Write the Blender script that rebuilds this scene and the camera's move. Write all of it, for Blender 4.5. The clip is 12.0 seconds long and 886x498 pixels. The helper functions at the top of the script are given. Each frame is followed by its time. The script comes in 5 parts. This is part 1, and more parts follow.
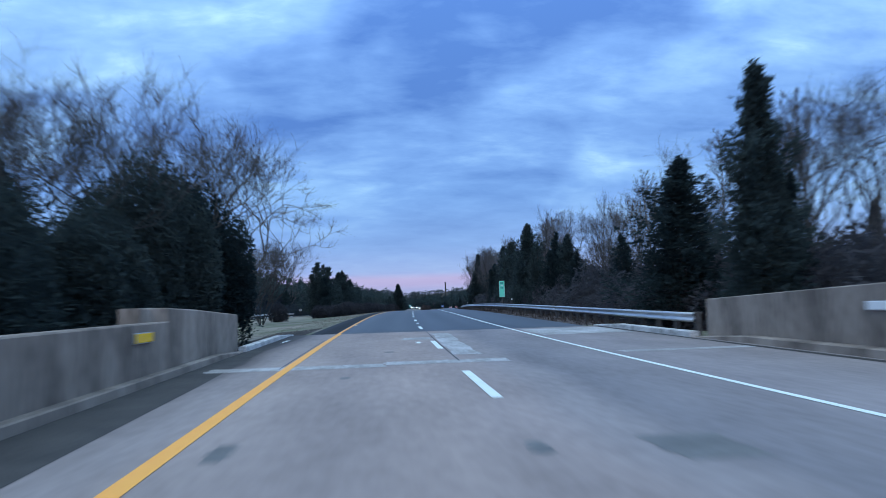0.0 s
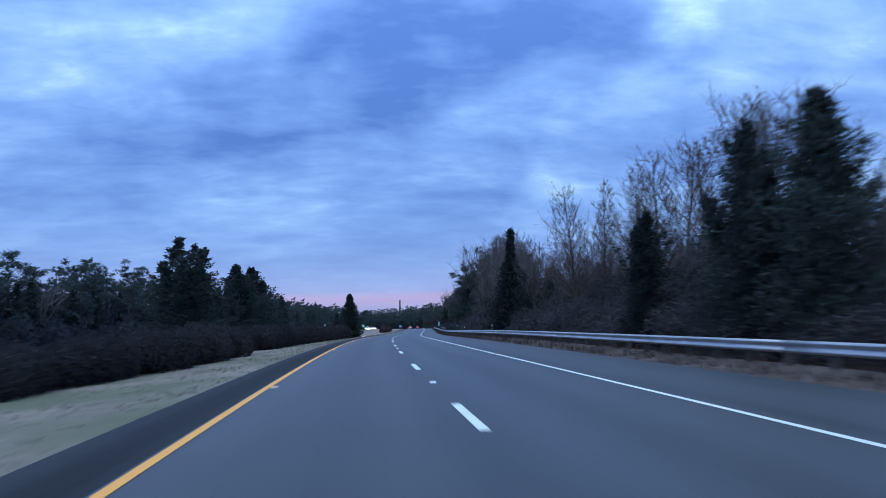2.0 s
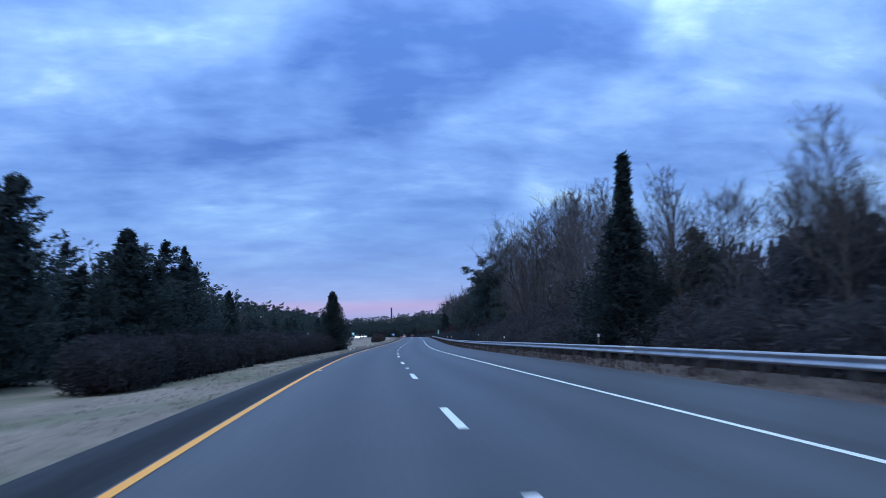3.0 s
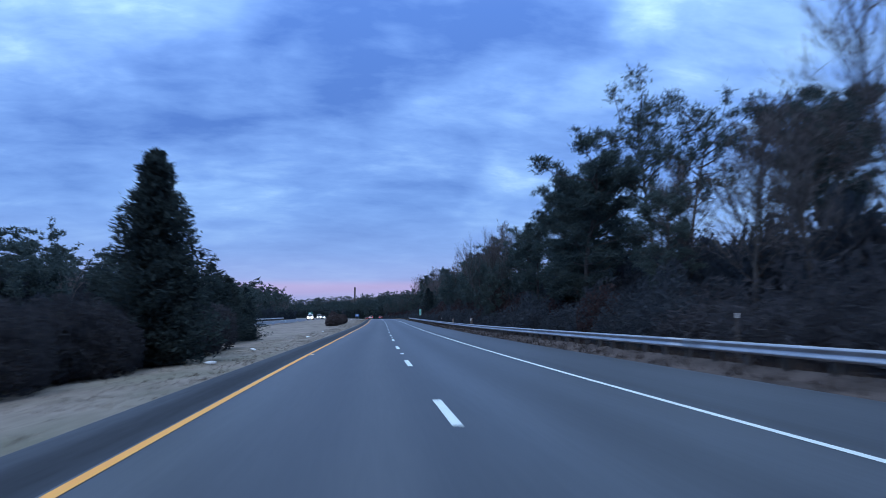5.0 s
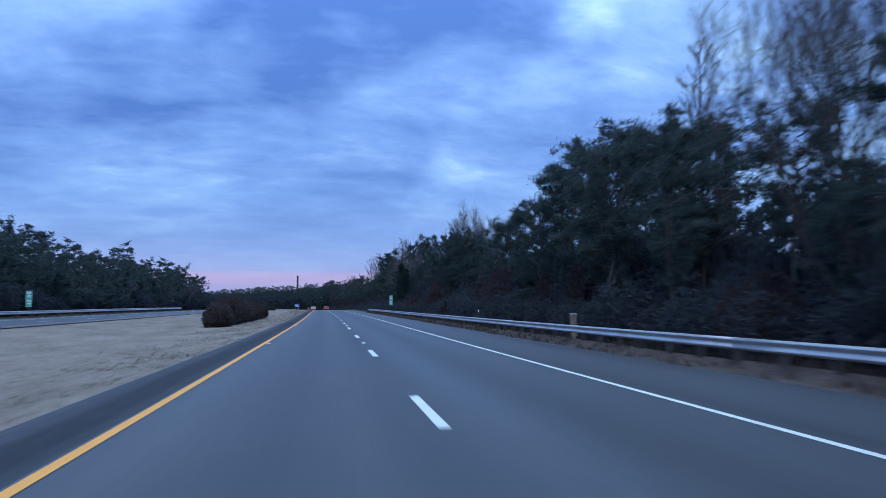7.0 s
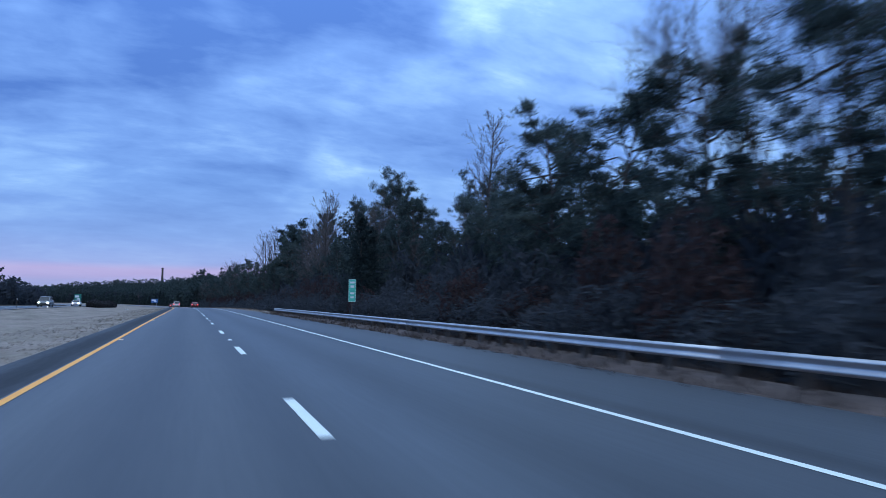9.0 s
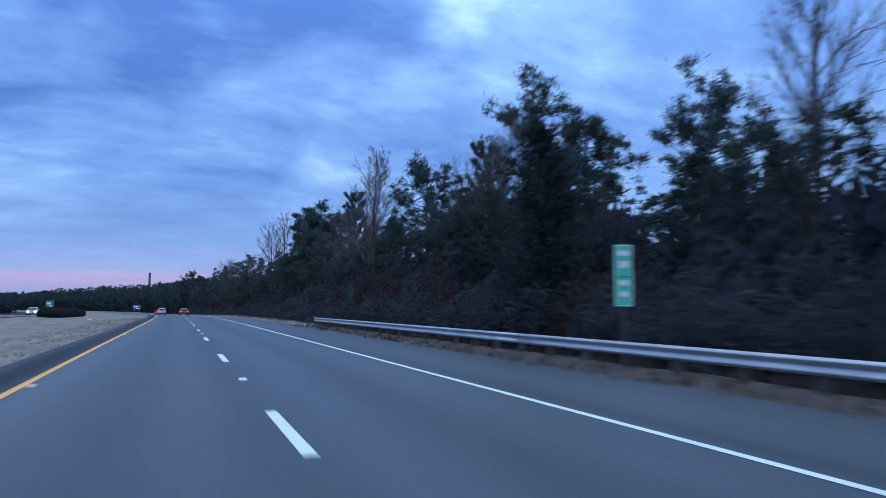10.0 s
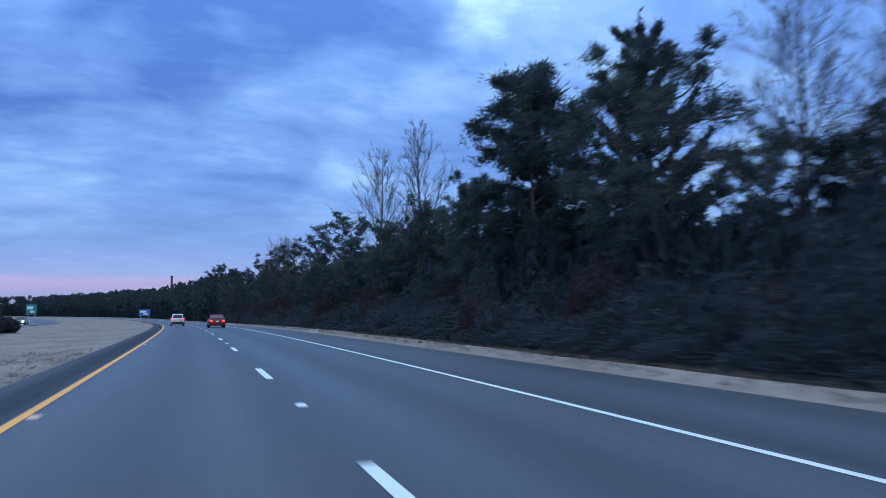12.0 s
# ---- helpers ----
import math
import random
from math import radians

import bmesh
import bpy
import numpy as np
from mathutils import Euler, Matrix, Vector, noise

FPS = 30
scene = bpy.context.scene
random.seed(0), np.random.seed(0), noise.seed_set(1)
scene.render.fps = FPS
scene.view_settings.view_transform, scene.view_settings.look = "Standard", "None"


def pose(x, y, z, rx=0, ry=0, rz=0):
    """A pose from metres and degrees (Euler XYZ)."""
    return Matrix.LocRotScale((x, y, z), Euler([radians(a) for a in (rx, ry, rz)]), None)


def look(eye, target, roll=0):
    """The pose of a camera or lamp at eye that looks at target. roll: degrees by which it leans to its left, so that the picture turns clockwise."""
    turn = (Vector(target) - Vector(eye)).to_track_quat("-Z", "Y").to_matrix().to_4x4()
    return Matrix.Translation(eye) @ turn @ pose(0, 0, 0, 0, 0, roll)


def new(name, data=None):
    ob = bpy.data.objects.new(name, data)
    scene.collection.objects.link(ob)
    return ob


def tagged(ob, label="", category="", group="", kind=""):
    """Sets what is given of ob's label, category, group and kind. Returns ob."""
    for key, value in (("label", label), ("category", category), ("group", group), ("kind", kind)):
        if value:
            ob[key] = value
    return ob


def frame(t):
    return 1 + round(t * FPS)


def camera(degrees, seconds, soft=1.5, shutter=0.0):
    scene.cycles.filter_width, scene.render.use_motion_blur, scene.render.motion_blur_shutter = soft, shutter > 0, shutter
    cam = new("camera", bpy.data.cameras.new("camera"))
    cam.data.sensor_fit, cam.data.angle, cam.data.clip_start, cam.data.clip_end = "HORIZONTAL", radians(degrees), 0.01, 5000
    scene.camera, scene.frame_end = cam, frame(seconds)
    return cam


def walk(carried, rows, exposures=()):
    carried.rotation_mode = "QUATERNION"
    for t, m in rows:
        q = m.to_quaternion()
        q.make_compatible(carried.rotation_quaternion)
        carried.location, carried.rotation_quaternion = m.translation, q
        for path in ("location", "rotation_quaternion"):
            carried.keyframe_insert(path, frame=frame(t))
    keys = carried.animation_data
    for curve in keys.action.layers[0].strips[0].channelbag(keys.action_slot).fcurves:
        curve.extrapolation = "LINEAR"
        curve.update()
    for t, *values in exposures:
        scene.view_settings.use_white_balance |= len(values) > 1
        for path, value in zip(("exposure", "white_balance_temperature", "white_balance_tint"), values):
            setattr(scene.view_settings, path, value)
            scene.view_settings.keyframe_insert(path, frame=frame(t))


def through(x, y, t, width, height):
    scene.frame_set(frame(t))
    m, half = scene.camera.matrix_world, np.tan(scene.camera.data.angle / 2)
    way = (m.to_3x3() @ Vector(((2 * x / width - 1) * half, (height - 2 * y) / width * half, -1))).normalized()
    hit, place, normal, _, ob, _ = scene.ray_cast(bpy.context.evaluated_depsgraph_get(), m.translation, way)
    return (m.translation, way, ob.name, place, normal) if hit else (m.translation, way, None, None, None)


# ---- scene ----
# The road's line: distance s along the lane dashes, offset lat to the right of them.
KNOT = np.arange(-20.0, 1421.0, 40.0)
BEND = [-88.5, -79.1, -38.2, -56.6, -69.4, -69.3, -13.6, -7.4, 14.9, 21.6, -12.8, 12.7, 38.3, 46.8, 45, 50, 60, 80] + [120] * 19
SAG = [11.2, 10.2, -26.6, -11.9, -17.4, 9.1, 5.2, 6.9, 5.0, 0, -3.7, -2.0, -10.8, -6.7, -4.7, 2, 8, 10, 6] + [0] * 18
RS = np.arange(-160.0, 1421.0, 2.0)
R0 = int(np.argmin(abs(RS)))
_k = np.interp(RS, KNOT, np.array(BEND) * 1e-5)
_k[RS < -20] = -88.5e-5
RT = np.cumsum(_k) * 2.0
RT -= RT[R0]
RX, RY = np.cumsum(-np.sin(RT)) * 2.0, np.cumsum(np.cos(RT)) * 2.0
RX, RY = RX - RX[R0], RY - RY[R0]
_g = np.cumsum(np.interp(RS, KNOT, np.array(SAG) * 1e-5, left=0.0)) * 2.0
_g = _g - _g[R0] + 0.0095
RZ = np.cumsum(_g) * 2.0
RZ -= RZ[R0]


def at(s, lat, dz=0.0):
    """Points in the world from distance, offset and height over the road (numbers or arrays)."""
    s, lat = np.asarray(s, float), np.asarray(lat, float)
    th = np.interp(s, RS, RT)
    return np.stack([np.interp(s, RS, RX) + lat * np.cos(th), np.interp(s, RS, RY) + lat * np.sin(th),
                     np.interp(s, RS, RZ) + np.asarray(dz, float) + 0 * lat], -1)


def heading(s):
    return math.degrees(np.interp(s, RS, RT))


# ---- camera ----
EYE = 1.40
cam = camera(62.8, 12.0, soft=0.65, shutter=0.3)
DRIVE = [
    (0.0, -10.4, -1.63, -4.94, 4.52, 1.77), (0.2, -3.78, -1.58, -5.16, 4.46, 1.88), (0.5, 6.6, -1.47, -5.28, 4.35, 2.04),
    (1.0, 25.75, -1.55, -6.56, 3.83, 1.35), (1.5, 44.63, -1.6, -8.08, 4.65, 1.13), (2.0, 63.9, -1.49, -8.73, 5.93, 1.35),
    (2.5, 81.92, -1.42, -8.99, 6.34, 1.44), (3.0, 99.0, -1.35, -9.45, 6.55, 1.3), (3.2, 106.4, -1.32, -9.62, 6.57, 1.13),
    (4.8, 165.45, -1.19, -11.98, 5.24, 0.32), (5.0, 173.2, -1.18, -12.25, 5.13, 0.31), (5.5, 190.4, -1.22, -12.81, 4.99, 0.49),
    (6.0, 209.05, -1.26, -13.37, 4.85, 0.63), (6.5, 228.55, -1.35, -14.52, 4.66, 0.29), (7.0, 247.56, -1.36, -16.54, 4.46, -0.08),
    (7.5, 266.16, -1.38, -19.44, 4.4, -0.63), (7.7, 273.75, -1.41, -20.73, 4.39, -0.84), 
    (9.3, 333.2, -1.33, -26.78, 4.34, -0.5), (9.5, 341.1, -1.31, -27.02, 4.36, -0.4), (10.0, 358.78, -1.22, -27.02, 4.58, -0.05), (10.5, 377.8, -1.23, -26.84, 4.78, 0.13),
    (11.0, 396.6, -1.28, -26.32, 5.06, 0.39), (11.5, 416.3, -1.38, -25.74, 4.91, 0.53), (12.0, 435.21, -1.51, -25.4, 4.85, 0.27)]
path = []
for t, s, lat, yaw, pitch, lean in DRIVE:
    eye = Vector(at(s, lat, EYE))
    a, b = radians(yaw), radians(pitch)
    path.append((t, look(eye, eye + Vector((-math.sin(a) * math.cos(b), math.cos(a) * math.cos(b), math.sin(b))), -lean)))
walk(cam, path, [(0.0, 0.19, 6700, 0), (1.0, 0.17, 6700, 2), (1.6, 0.10, 6520, 8), (7.0, 0.10, 6420, 8), (9.5, 0.09, 6400, 7), (12.0, 0.07, 6380, 7)])

# ---- sky and light ----
SKY, CLOUD = 0.1, 10.0


def build_sky():
    w = bpy.data.worlds.new("dusk_sky")
    scene.world = w
    w.use_nodes = True
    nt = w.node_tree
    nt.nodes.clear()
    N, L = nt.nodes.new, nt.links.new
    out, bg = N("ShaderNodeOutputWorld"), N("ShaderNodeBackground")
    bg.inputs["Strength"].default_value = SKY
    sky = N("ShaderNodeTexSky")
    sky.sky_type = "NISHITA"
    sky.sun_disc = False
    sky.sun_elevation, sky.sun_rotation = radians(4), radians(200)
    co, sep = N("ShaderNodeTexCoord"), N("ShaderNodeSeparateXYZ")
    L(co.outputs["Generated"], sep.inputs[0])

    def m(op, a, b=None, c=None, clamp=False):
        n = N("ShaderNodeMath")
        n.operation, n.use_clamp = op, clamp
        for i, v in enumerate((a, b, c)):
            if v is None:
                continue
            if isinstance(v, (int, float)):
                n.inputs[i].default_value = v
            else:
                L(v, n.inputs[i])
        return n.outputs[0]

    up = m("MAXIMUM", sep.outputs[2], 0.0)
    den = m("ADD", up, 0.24)
    u, v = m("DIVIDE", sep.outputs[0], den), m("DIVIDE", sep.outputs[1], den)
    comb = N("ShaderNodeCombineXYZ")
    L(u, comb.inputs[0]), L(v, comb.inputs[1])

    def cloud(scale, sx, sy, turn, detail, off, rough=0.55, dist=0.4):
        mp, nz = N("ShaderNodeMapping"), N("ShaderNodeTexNoise")
        mp.inputs["Location"].default_value = off
        mp.inputs["Rotation"].default_value = (0, 0, radians(turn))
        mp.inputs["Scale"].default_value = (sx, sy, 1)
        L(comb.outputs[0], mp.inputs["Vector"])
        L(mp.outputs[0], nz.inputs["Vector"])
        nz.inputs["Scale"].default_value, nz.inputs["Detail"].default_value = scale, detail
        nz.inputs["Roughness"].default_value, nz.inputs["Distortion"].default_value = rough, dist
        return nz.outputs["Fac"]

    big = cloud(1.5, 0.8, 1.0, 35, 4, (3.4, 1.2, 0), 0.48, 0.5)
    mid = cloud(2.7, 0.7, 1.1, 32, 5, (0.3, 5.1, 0), 0.52, 0.3)
    fine = cloud(6.0, 0.75, 1.1, 28, 5, (2.1, 0.7, 0), 0.58, 0.3)
    wisp = cloud(13.0, 0.55, 1.25, 24, 6, (1.7, 3.9, 0), 0.62, 0.6)
    mix = m("ADD", m("ADD", m("MULTIPLY", big, 0.24), m("MULTIPLY", mid, 0.40)), m("ADD", m("MULTIPLY_ADD", fine, 0.22, 0.017), m("MULTIPLY", wisp, 0.10)))
    # thicker and thinner parts of the cloud deck: azimuth, elevation, reach, amount
    warp = N("ShaderNodeTexNoise")
    warp.inputs["Scale"].default_value, warp.inputs["Detail"].default_value = 7.0, 3
    L(co.outputs["Generated"], warp.inputs["Vector"])
    w1, w2, w3 = N("ShaderNodeVectorMath"), N("ShaderNodeVectorMath"), N("ShaderNodeVectorMath")
    w1.operation, w2.operation, w3.operation = "SUBTRACT", "MULTIPLY", "ADD"
    w1.inputs[1].default_value, w2.inputs[1].default_value = (0.5, 0.5, 0.5), (0.26, 0.26, 0.14)
    L(warp.outputs["Color"], w1.inputs[0]), L(w1.outputs[0], w2.inputs[0]), L(w2.outputs[0], w3.inputs[0]), L(co.outputs["Generated"], w3.inputs[1])
    unit = N("ShaderNodeVectorMath")
    unit.operation = "NORMALIZE"
    L(w3.outputs[0], unit.inputs[0])
    for az, el, reach, amount in (
            (23, 22, 8, 0.06), (14, 20.5, 6, 0.055), (3, 25, 9, 0.05), (19, 17, 5, 0.05), (24, 13, 6, 0.04), (13, 14.5, 8, -0.04),
            (5, 18.5, 9, -0.06), (-2, 17, 8, -0.055), (-6, 22.5, 9, -0.06), (-11, 20, 6, -0.04), (-17, 21.5, 8, -0.065), (-29, 23.5, 4.5, 0.11),
            (-26, 14.5, 9, 0.045), (-16.8, 9.8, 3.5, 0.065), (1.4, 12.3, 7, 0.03), (-7, 16.5, 9, -0.03), (-8, 8.6, 8, -0.03), (-42, 18, 14, 0.05),
            (32, 14, 12, 0.03), (-65, 20, 22, 0.03), (65, 25, 25, -0.03), (180, 30, 60, -0.02)):
        ca, ce = radians(az), radians(el)
        dot = N("ShaderNodeVectorMath")
        dot.operation = "DOT_PRODUCT"
        dot.inputs[1].default_value = (-math.sin(ca) * math.cos(ce), math.cos(ca) * math.cos(ce), math.sin(ce))
        L(unit.outputs[0], dot.inputs[0])
        mr = N("ShaderNodeMapRange")
        mr.interpolation_type = "SMOOTHSTEP"
        mr.inputs["From Min"].default_value, mr.inputs["From Max"].default_value = math.cos(radians(reach)), 1.0
        mr.inputs["To Max"].default_value = amount
        L(dot.outputs["Value"], mr.inputs["Value"])
        mix = m("ADD", mix, mr.outputs[0])
    ramp = N("ShaderNodeValToRGB")
    L(mix, ramp.inputs[0])
    e = ramp.color_ramp.elements
    e[0].position, e[0].color = 0.355, (0.085, 0.20, 0.60, 1)
    e[1].position, e[1].color = 0.68, (0.52, 0.80, 1.0, 1)
    k = e.new(0.50)
    k.color = (0.188, 0.365, 0.84, 1)
    k = e.new(0.585)
    k.color = (0.285, 0.505, 0.96, 1)
    # towards the horizon the cloud deck thins out to a lilac band
    low = N("ShaderNodeValToRGB")
    L(up, low.inputs[0])
    e = low.color_ramp.elements
    e[0].position, e[0].color = 0.0, (0.31, 0.36, 0.66, 1)
    e[1].position, e[1].color = 0.30, (0.20, 0.40, 0.88, 1)
    for pos, col in ((0.022, (0.37, 0.40, 0.72, 1)), (0.032, (0.50, 0.42, 0.73, 1)), (0.040, (0.54, 0.44, 0.74, 1)), (0.048, (0.35, 0.43, 0.80, 1)), (0.085, (0.27, 0.42, 0.83, 1)), (0.16, (0.23, 0.44, 0.92, 1))):
        k = e.new(pos)
        k.color = col
    fac = m("MULTIPLY_ADD", up, 5.0, 0.02, True)
    blend = N("ShaderNodeMix")
    blend.data_type = "RGBA"
    L(fac, blend.inputs["Factor"]), L(low.outputs[0], blend.inputs["A"]), L(ramp.outputs[0], blend.inputs["B"])
    # an overcast sky grows brighter towards the zenith
    rise = m("MULTIPLY_ADD", m("POWER", up, 2.6), 3.2, 1.0)
    white = N("ShaderNodeMix")
    white.data_type = "RGBA"
    L(m("MULTIPLY_ADD", up, 2.4, -0.95, True), white.inputs["Factor"]), L(blend.outputs["Result"], white.inputs["A"])
    white.inputs["B"].default_value = (0.235, 0.325, 0.48, 1)
    scl = N("ShaderNodeVectorMath")
    scl.operation = "SCALE"
    L(white.outputs["Result"], scl.inputs[0])
    L(m("MULTIPLY", rise, CLOUD), scl.inputs["Scale"])
    last = N("ShaderNodeMix")
    last.data_type = "RGBA"
    last.inputs["Factor"].default_value = 0.94
    L(sky.outputs[0], last.inputs["A"]), L(scl.outputs[0], last.inputs["B"])
    L(last.outputs["Result"], bg.inputs["Color"]), L(bg.outputs[0], out.inputs[0])


build_sky()
sun = new("sun", bpy.data.lights.new("sun", "SUN"))
sun.data.energy, sun.data.angle, sun.data.color = 0.5, radians(25), (1.0, 0.93, 0.9)
sun.matrix_world = look((0, 0, 60), (8, 22, 40))


# ---- materials ----
def material(name, dark, light, rough=0.8, scale=3.0, fine=40.0, bump=0.3, metal=0.0, stretch=(1, 1, 1), uv=False, per_object=0.0, island=0.0, spec=0.5, mid=(0.35, 0.7)):
    """A two-scale mottled surface between a dark and a light colour."""
    mt = bpy.data.materials.new(name)
    mt.use_nodes = True
    nt = mt.node_tree
    N, L = nt.nodes.new, nt.links.new
    b = nt.nodes["Principled BSDF"]
    b.inputs["Roughness"].default_value, b.inputs["Metallic"].default_value = rough, metal
    b.inputs["Specular IOR Level"].default_value = spec
    co, mp = N("ShaderNodeTexCoord"), N("ShaderNodeMapping")
    mp.inputs["Scale"].default_value = stretch
    L(co.outputs["UV" if uv else "Object"], mp.inputs["Vector"])
    n1, n2 = N("ShaderNodeTexNoise"), N("ShaderNodeTexNoise")
    n1.inputs["Scale"].default_value, n1.inputs["Detail"].default_value = scale, 5
    n2.inputs["Scale"].default_value, n2.inputs["Detail"].default_value = fine, 4
    L(mp.outputs[0], n1.inputs["Vector"]), L(mp.outputs[0], n2.inputs["Vector"])
    add = N("ShaderNodeMath")
    add.operation = "MULTIPLY_ADD"
    L(n2.outputs["Fac"], add.inputs[0])
    add.inputs[1].default_value = 0.4
    mul = N("ShaderNodeMath")
    mul.operation = "MULTIPLY_ADD"
    L(n1.outputs["Fac"], mul.inputs[0])
    mul.inputs[1].default_value, mul.inputs[2].default_value = 0.6, 0.0
    L(mul.outputs[0], add.inputs[2])
    val = add.outputs[0]
    if per_object or island:
        for node, key, amount in (("ShaderNodeObjectInfo", "Random", per_object), ("ShaderNodeNewGeometry", "Random Per Island", island)):
            if not amount:
                continue
            oi, sh = N(node), N("ShaderNodeMath")
            L(oi.outputs[key], sh.inputs[0])
            sh.operation = "MULTIPLY_ADD"
            sh.inputs[1].default_value, sh.inputs[2].default_value = amount, -amount / 2
            ad = N("ShaderNodeMath")
            L(val, ad.inputs[0]), L(sh.outputs[0], ad.inputs[1])
            val = ad.outputs[0]
    rp = N("ShaderNodeValToRGB")
    L(val, rp.inputs[0])
    rp.color_ramp.elements[0].position, rp.color_ramp.elements[0].color = mid[0], (*dark, 1)
    rp.color_ramp.elements[1].position, rp.color_ramp.elements[1].color = mid[1], (*light, 1)
    L(rp.outputs[0], b.inputs["Base Color"])
    if bump:
        bp = N("ShaderNodeBump")
        bp.inputs["Strength"].default_value, bp.inputs["Distance"].default_value = bump, 0.02
        L(n2.outputs["Fac"], bp.inputs["Height"]), L(bp.outputs[0], b.inputs["Normal"])
    return mt


def plain(name, color, rough=0.5, metal=0.0, emit=0.0, spec=0.5):
    mt = bpy.data.materials.new(name)
    mt.use_nodes = True
    b = mt.node_tree.nodes["Principled BSDF"]
    b.inputs["Base Color"].default_value = (*color, 1)
    b.inputs["Roughness"].default_value, b.inputs["Metallic"].default_value = rough, metal
    b.inputs["Specular IOR Level"].default_value = spec
    if emit:
        b.inputs["Emission Color"].default_value, b.inputs["Emission Strength"].default_value = (*color, 1), emit
    return mt


def across(mt, stops, wobble=0.5, wave=0.35):
    """Lane wear and other tone that runs along the road, by offset from the lane dashes."""
    nt = mt.node_tree
    N, L = nt.nodes.new, nt.links.new
    b = nt.nodes["Principled BSDF"]
    src = b.inputs["Base Color"].links[0].from_socket
    co, sp, mr, rp, mx = N("ShaderNodeTexCoord"), N("ShaderNodeSeparateXYZ"), N("ShaderNodeMapRange"), N("ShaderNodeValToRGB"), N("ShaderNodeMix")
    nz, ad, mp = N("ShaderNodeTexNoise"), N("ShaderNodeMath"), N("ShaderNodeMapping")
    nz.inputs["Scale"].default_value, nz.inputs["Detail"].default_value = wave, 4
    mp.inputs["Scale"].default_value = (1.0, 0.3, 1.0)
    ad.operation = "MULTIPLY_ADD"
    ad.inputs[1].default_value = wobble
    L(co.outputs["UV"], sp.inputs[0]), L(co.outputs["UV"], mp.inputs[0]), L(mp.outputs[0], nz.inputs["Vector"]), L(nz.outputs["Fac"], ad.inputs[0]), L(sp.outputs[0], ad.inputs[2])
    L(ad.outputs[0], mr.inputs["Value"])
    lo, hi = stops[0][0], stops[-1][0]
    mr.inputs["From Min"].default_value, mr.inputs["From Max"].default_value = lo + wobble / 2, hi + wobble / 2
    L(mr.outputs[0], rp.inputs[0])
    rp.color_ramp.interpolation = "EASE"
    for i, (lat, v) in enumerate(stops):
        k = rp.color_ramp.elements[0 if i == 0 else 1] if i in (0, len(stops) - 1) else rp.color_ramp.elements.new((lat - lo) / (hi - lo))
        if i == len(stops) - 1:
            k = rp.color_ramp.elements[-1]
        v = v if isinstance(v, tuple) else (v, v, v)
        k.color = (*v, 1)
    mx.data_type, mx.blend_type = "RGBA", "MULTIPLY"
    mx.inputs["Factor"].default_value = 1.0
    L(src, mx.inputs["A"]), L(rp.outputs[0], mx.inputs["B"]), L(mx.outputs["Result"], b.inputs["Base Color"])


def along(mt, stops):
    """Tone by distance along the road."""
    nt = mt.node_tree
    N, L = nt.nodes.new, nt.links.new
    b = nt.nodes["Principled BSDF"]
    src = b.inputs["Base Color"].links[0].from_socket
    co, sp, mr, rp, mx = N("ShaderNodeTexCoord"), N("ShaderNodeSeparateXYZ"), N("ShaderNodeMapRange"), N("ShaderNodeValToRGB"), N("ShaderNodeMix")
    lo, hi = stops[0][0], stops[-1][0]
    mr.inputs["From Min"].default_value, mr.inputs["From Max"].default_value = lo, hi
    L(co.outputs["UV"], sp.inputs[0]), L(sp.outputs[1], mr.inputs["Value"]), L(mr.outputs[0], rp.inputs[0])
    for i, (q, v) in enumerate(stops):
        k = rp.color_ramp.elements[0] if i == 0 else (rp.color_ramp.elements[-1] if i == len(stops) - 1 else rp.color_ramp.elements.new((q - lo) / (hi - lo)))
        k.color = (v, v, v, 1)
    mx.data_type, mx.blend_type = "RGBA", "MULTIPLY"
    mx.inputs["Factor"].default_value = 1.0
    L(src, mx.inputs["A"]), L(rp.outputs[0], mx.inputs["B"]), L(mx.outputs["Result"], b.inputs["Base Color"])


def leafy(mt, through=0.45):
    """Thin leaves and needles pass part of the light on to their far side."""
    nt = mt.node_tree
    N, L = nt.nodes.new, nt.links.new
    b = nt.nodes["Principled BSDF"]
    src = b.inputs["Base Color"].links[0].from_socket
    tr, mx = N("ShaderNodeBsdfTranslucent"), N("ShaderNodeMixShader")
    mx.inputs[0].default_value = through
    L(src, tr.inputs["Color"]), L(b.outputs[0], mx.inputs[1]), L(tr.outputs[0], mx.inputs[2])
    L(mx.outputs[0], nt.nodes["Material Output"].inputs["Surface"])
    return mt


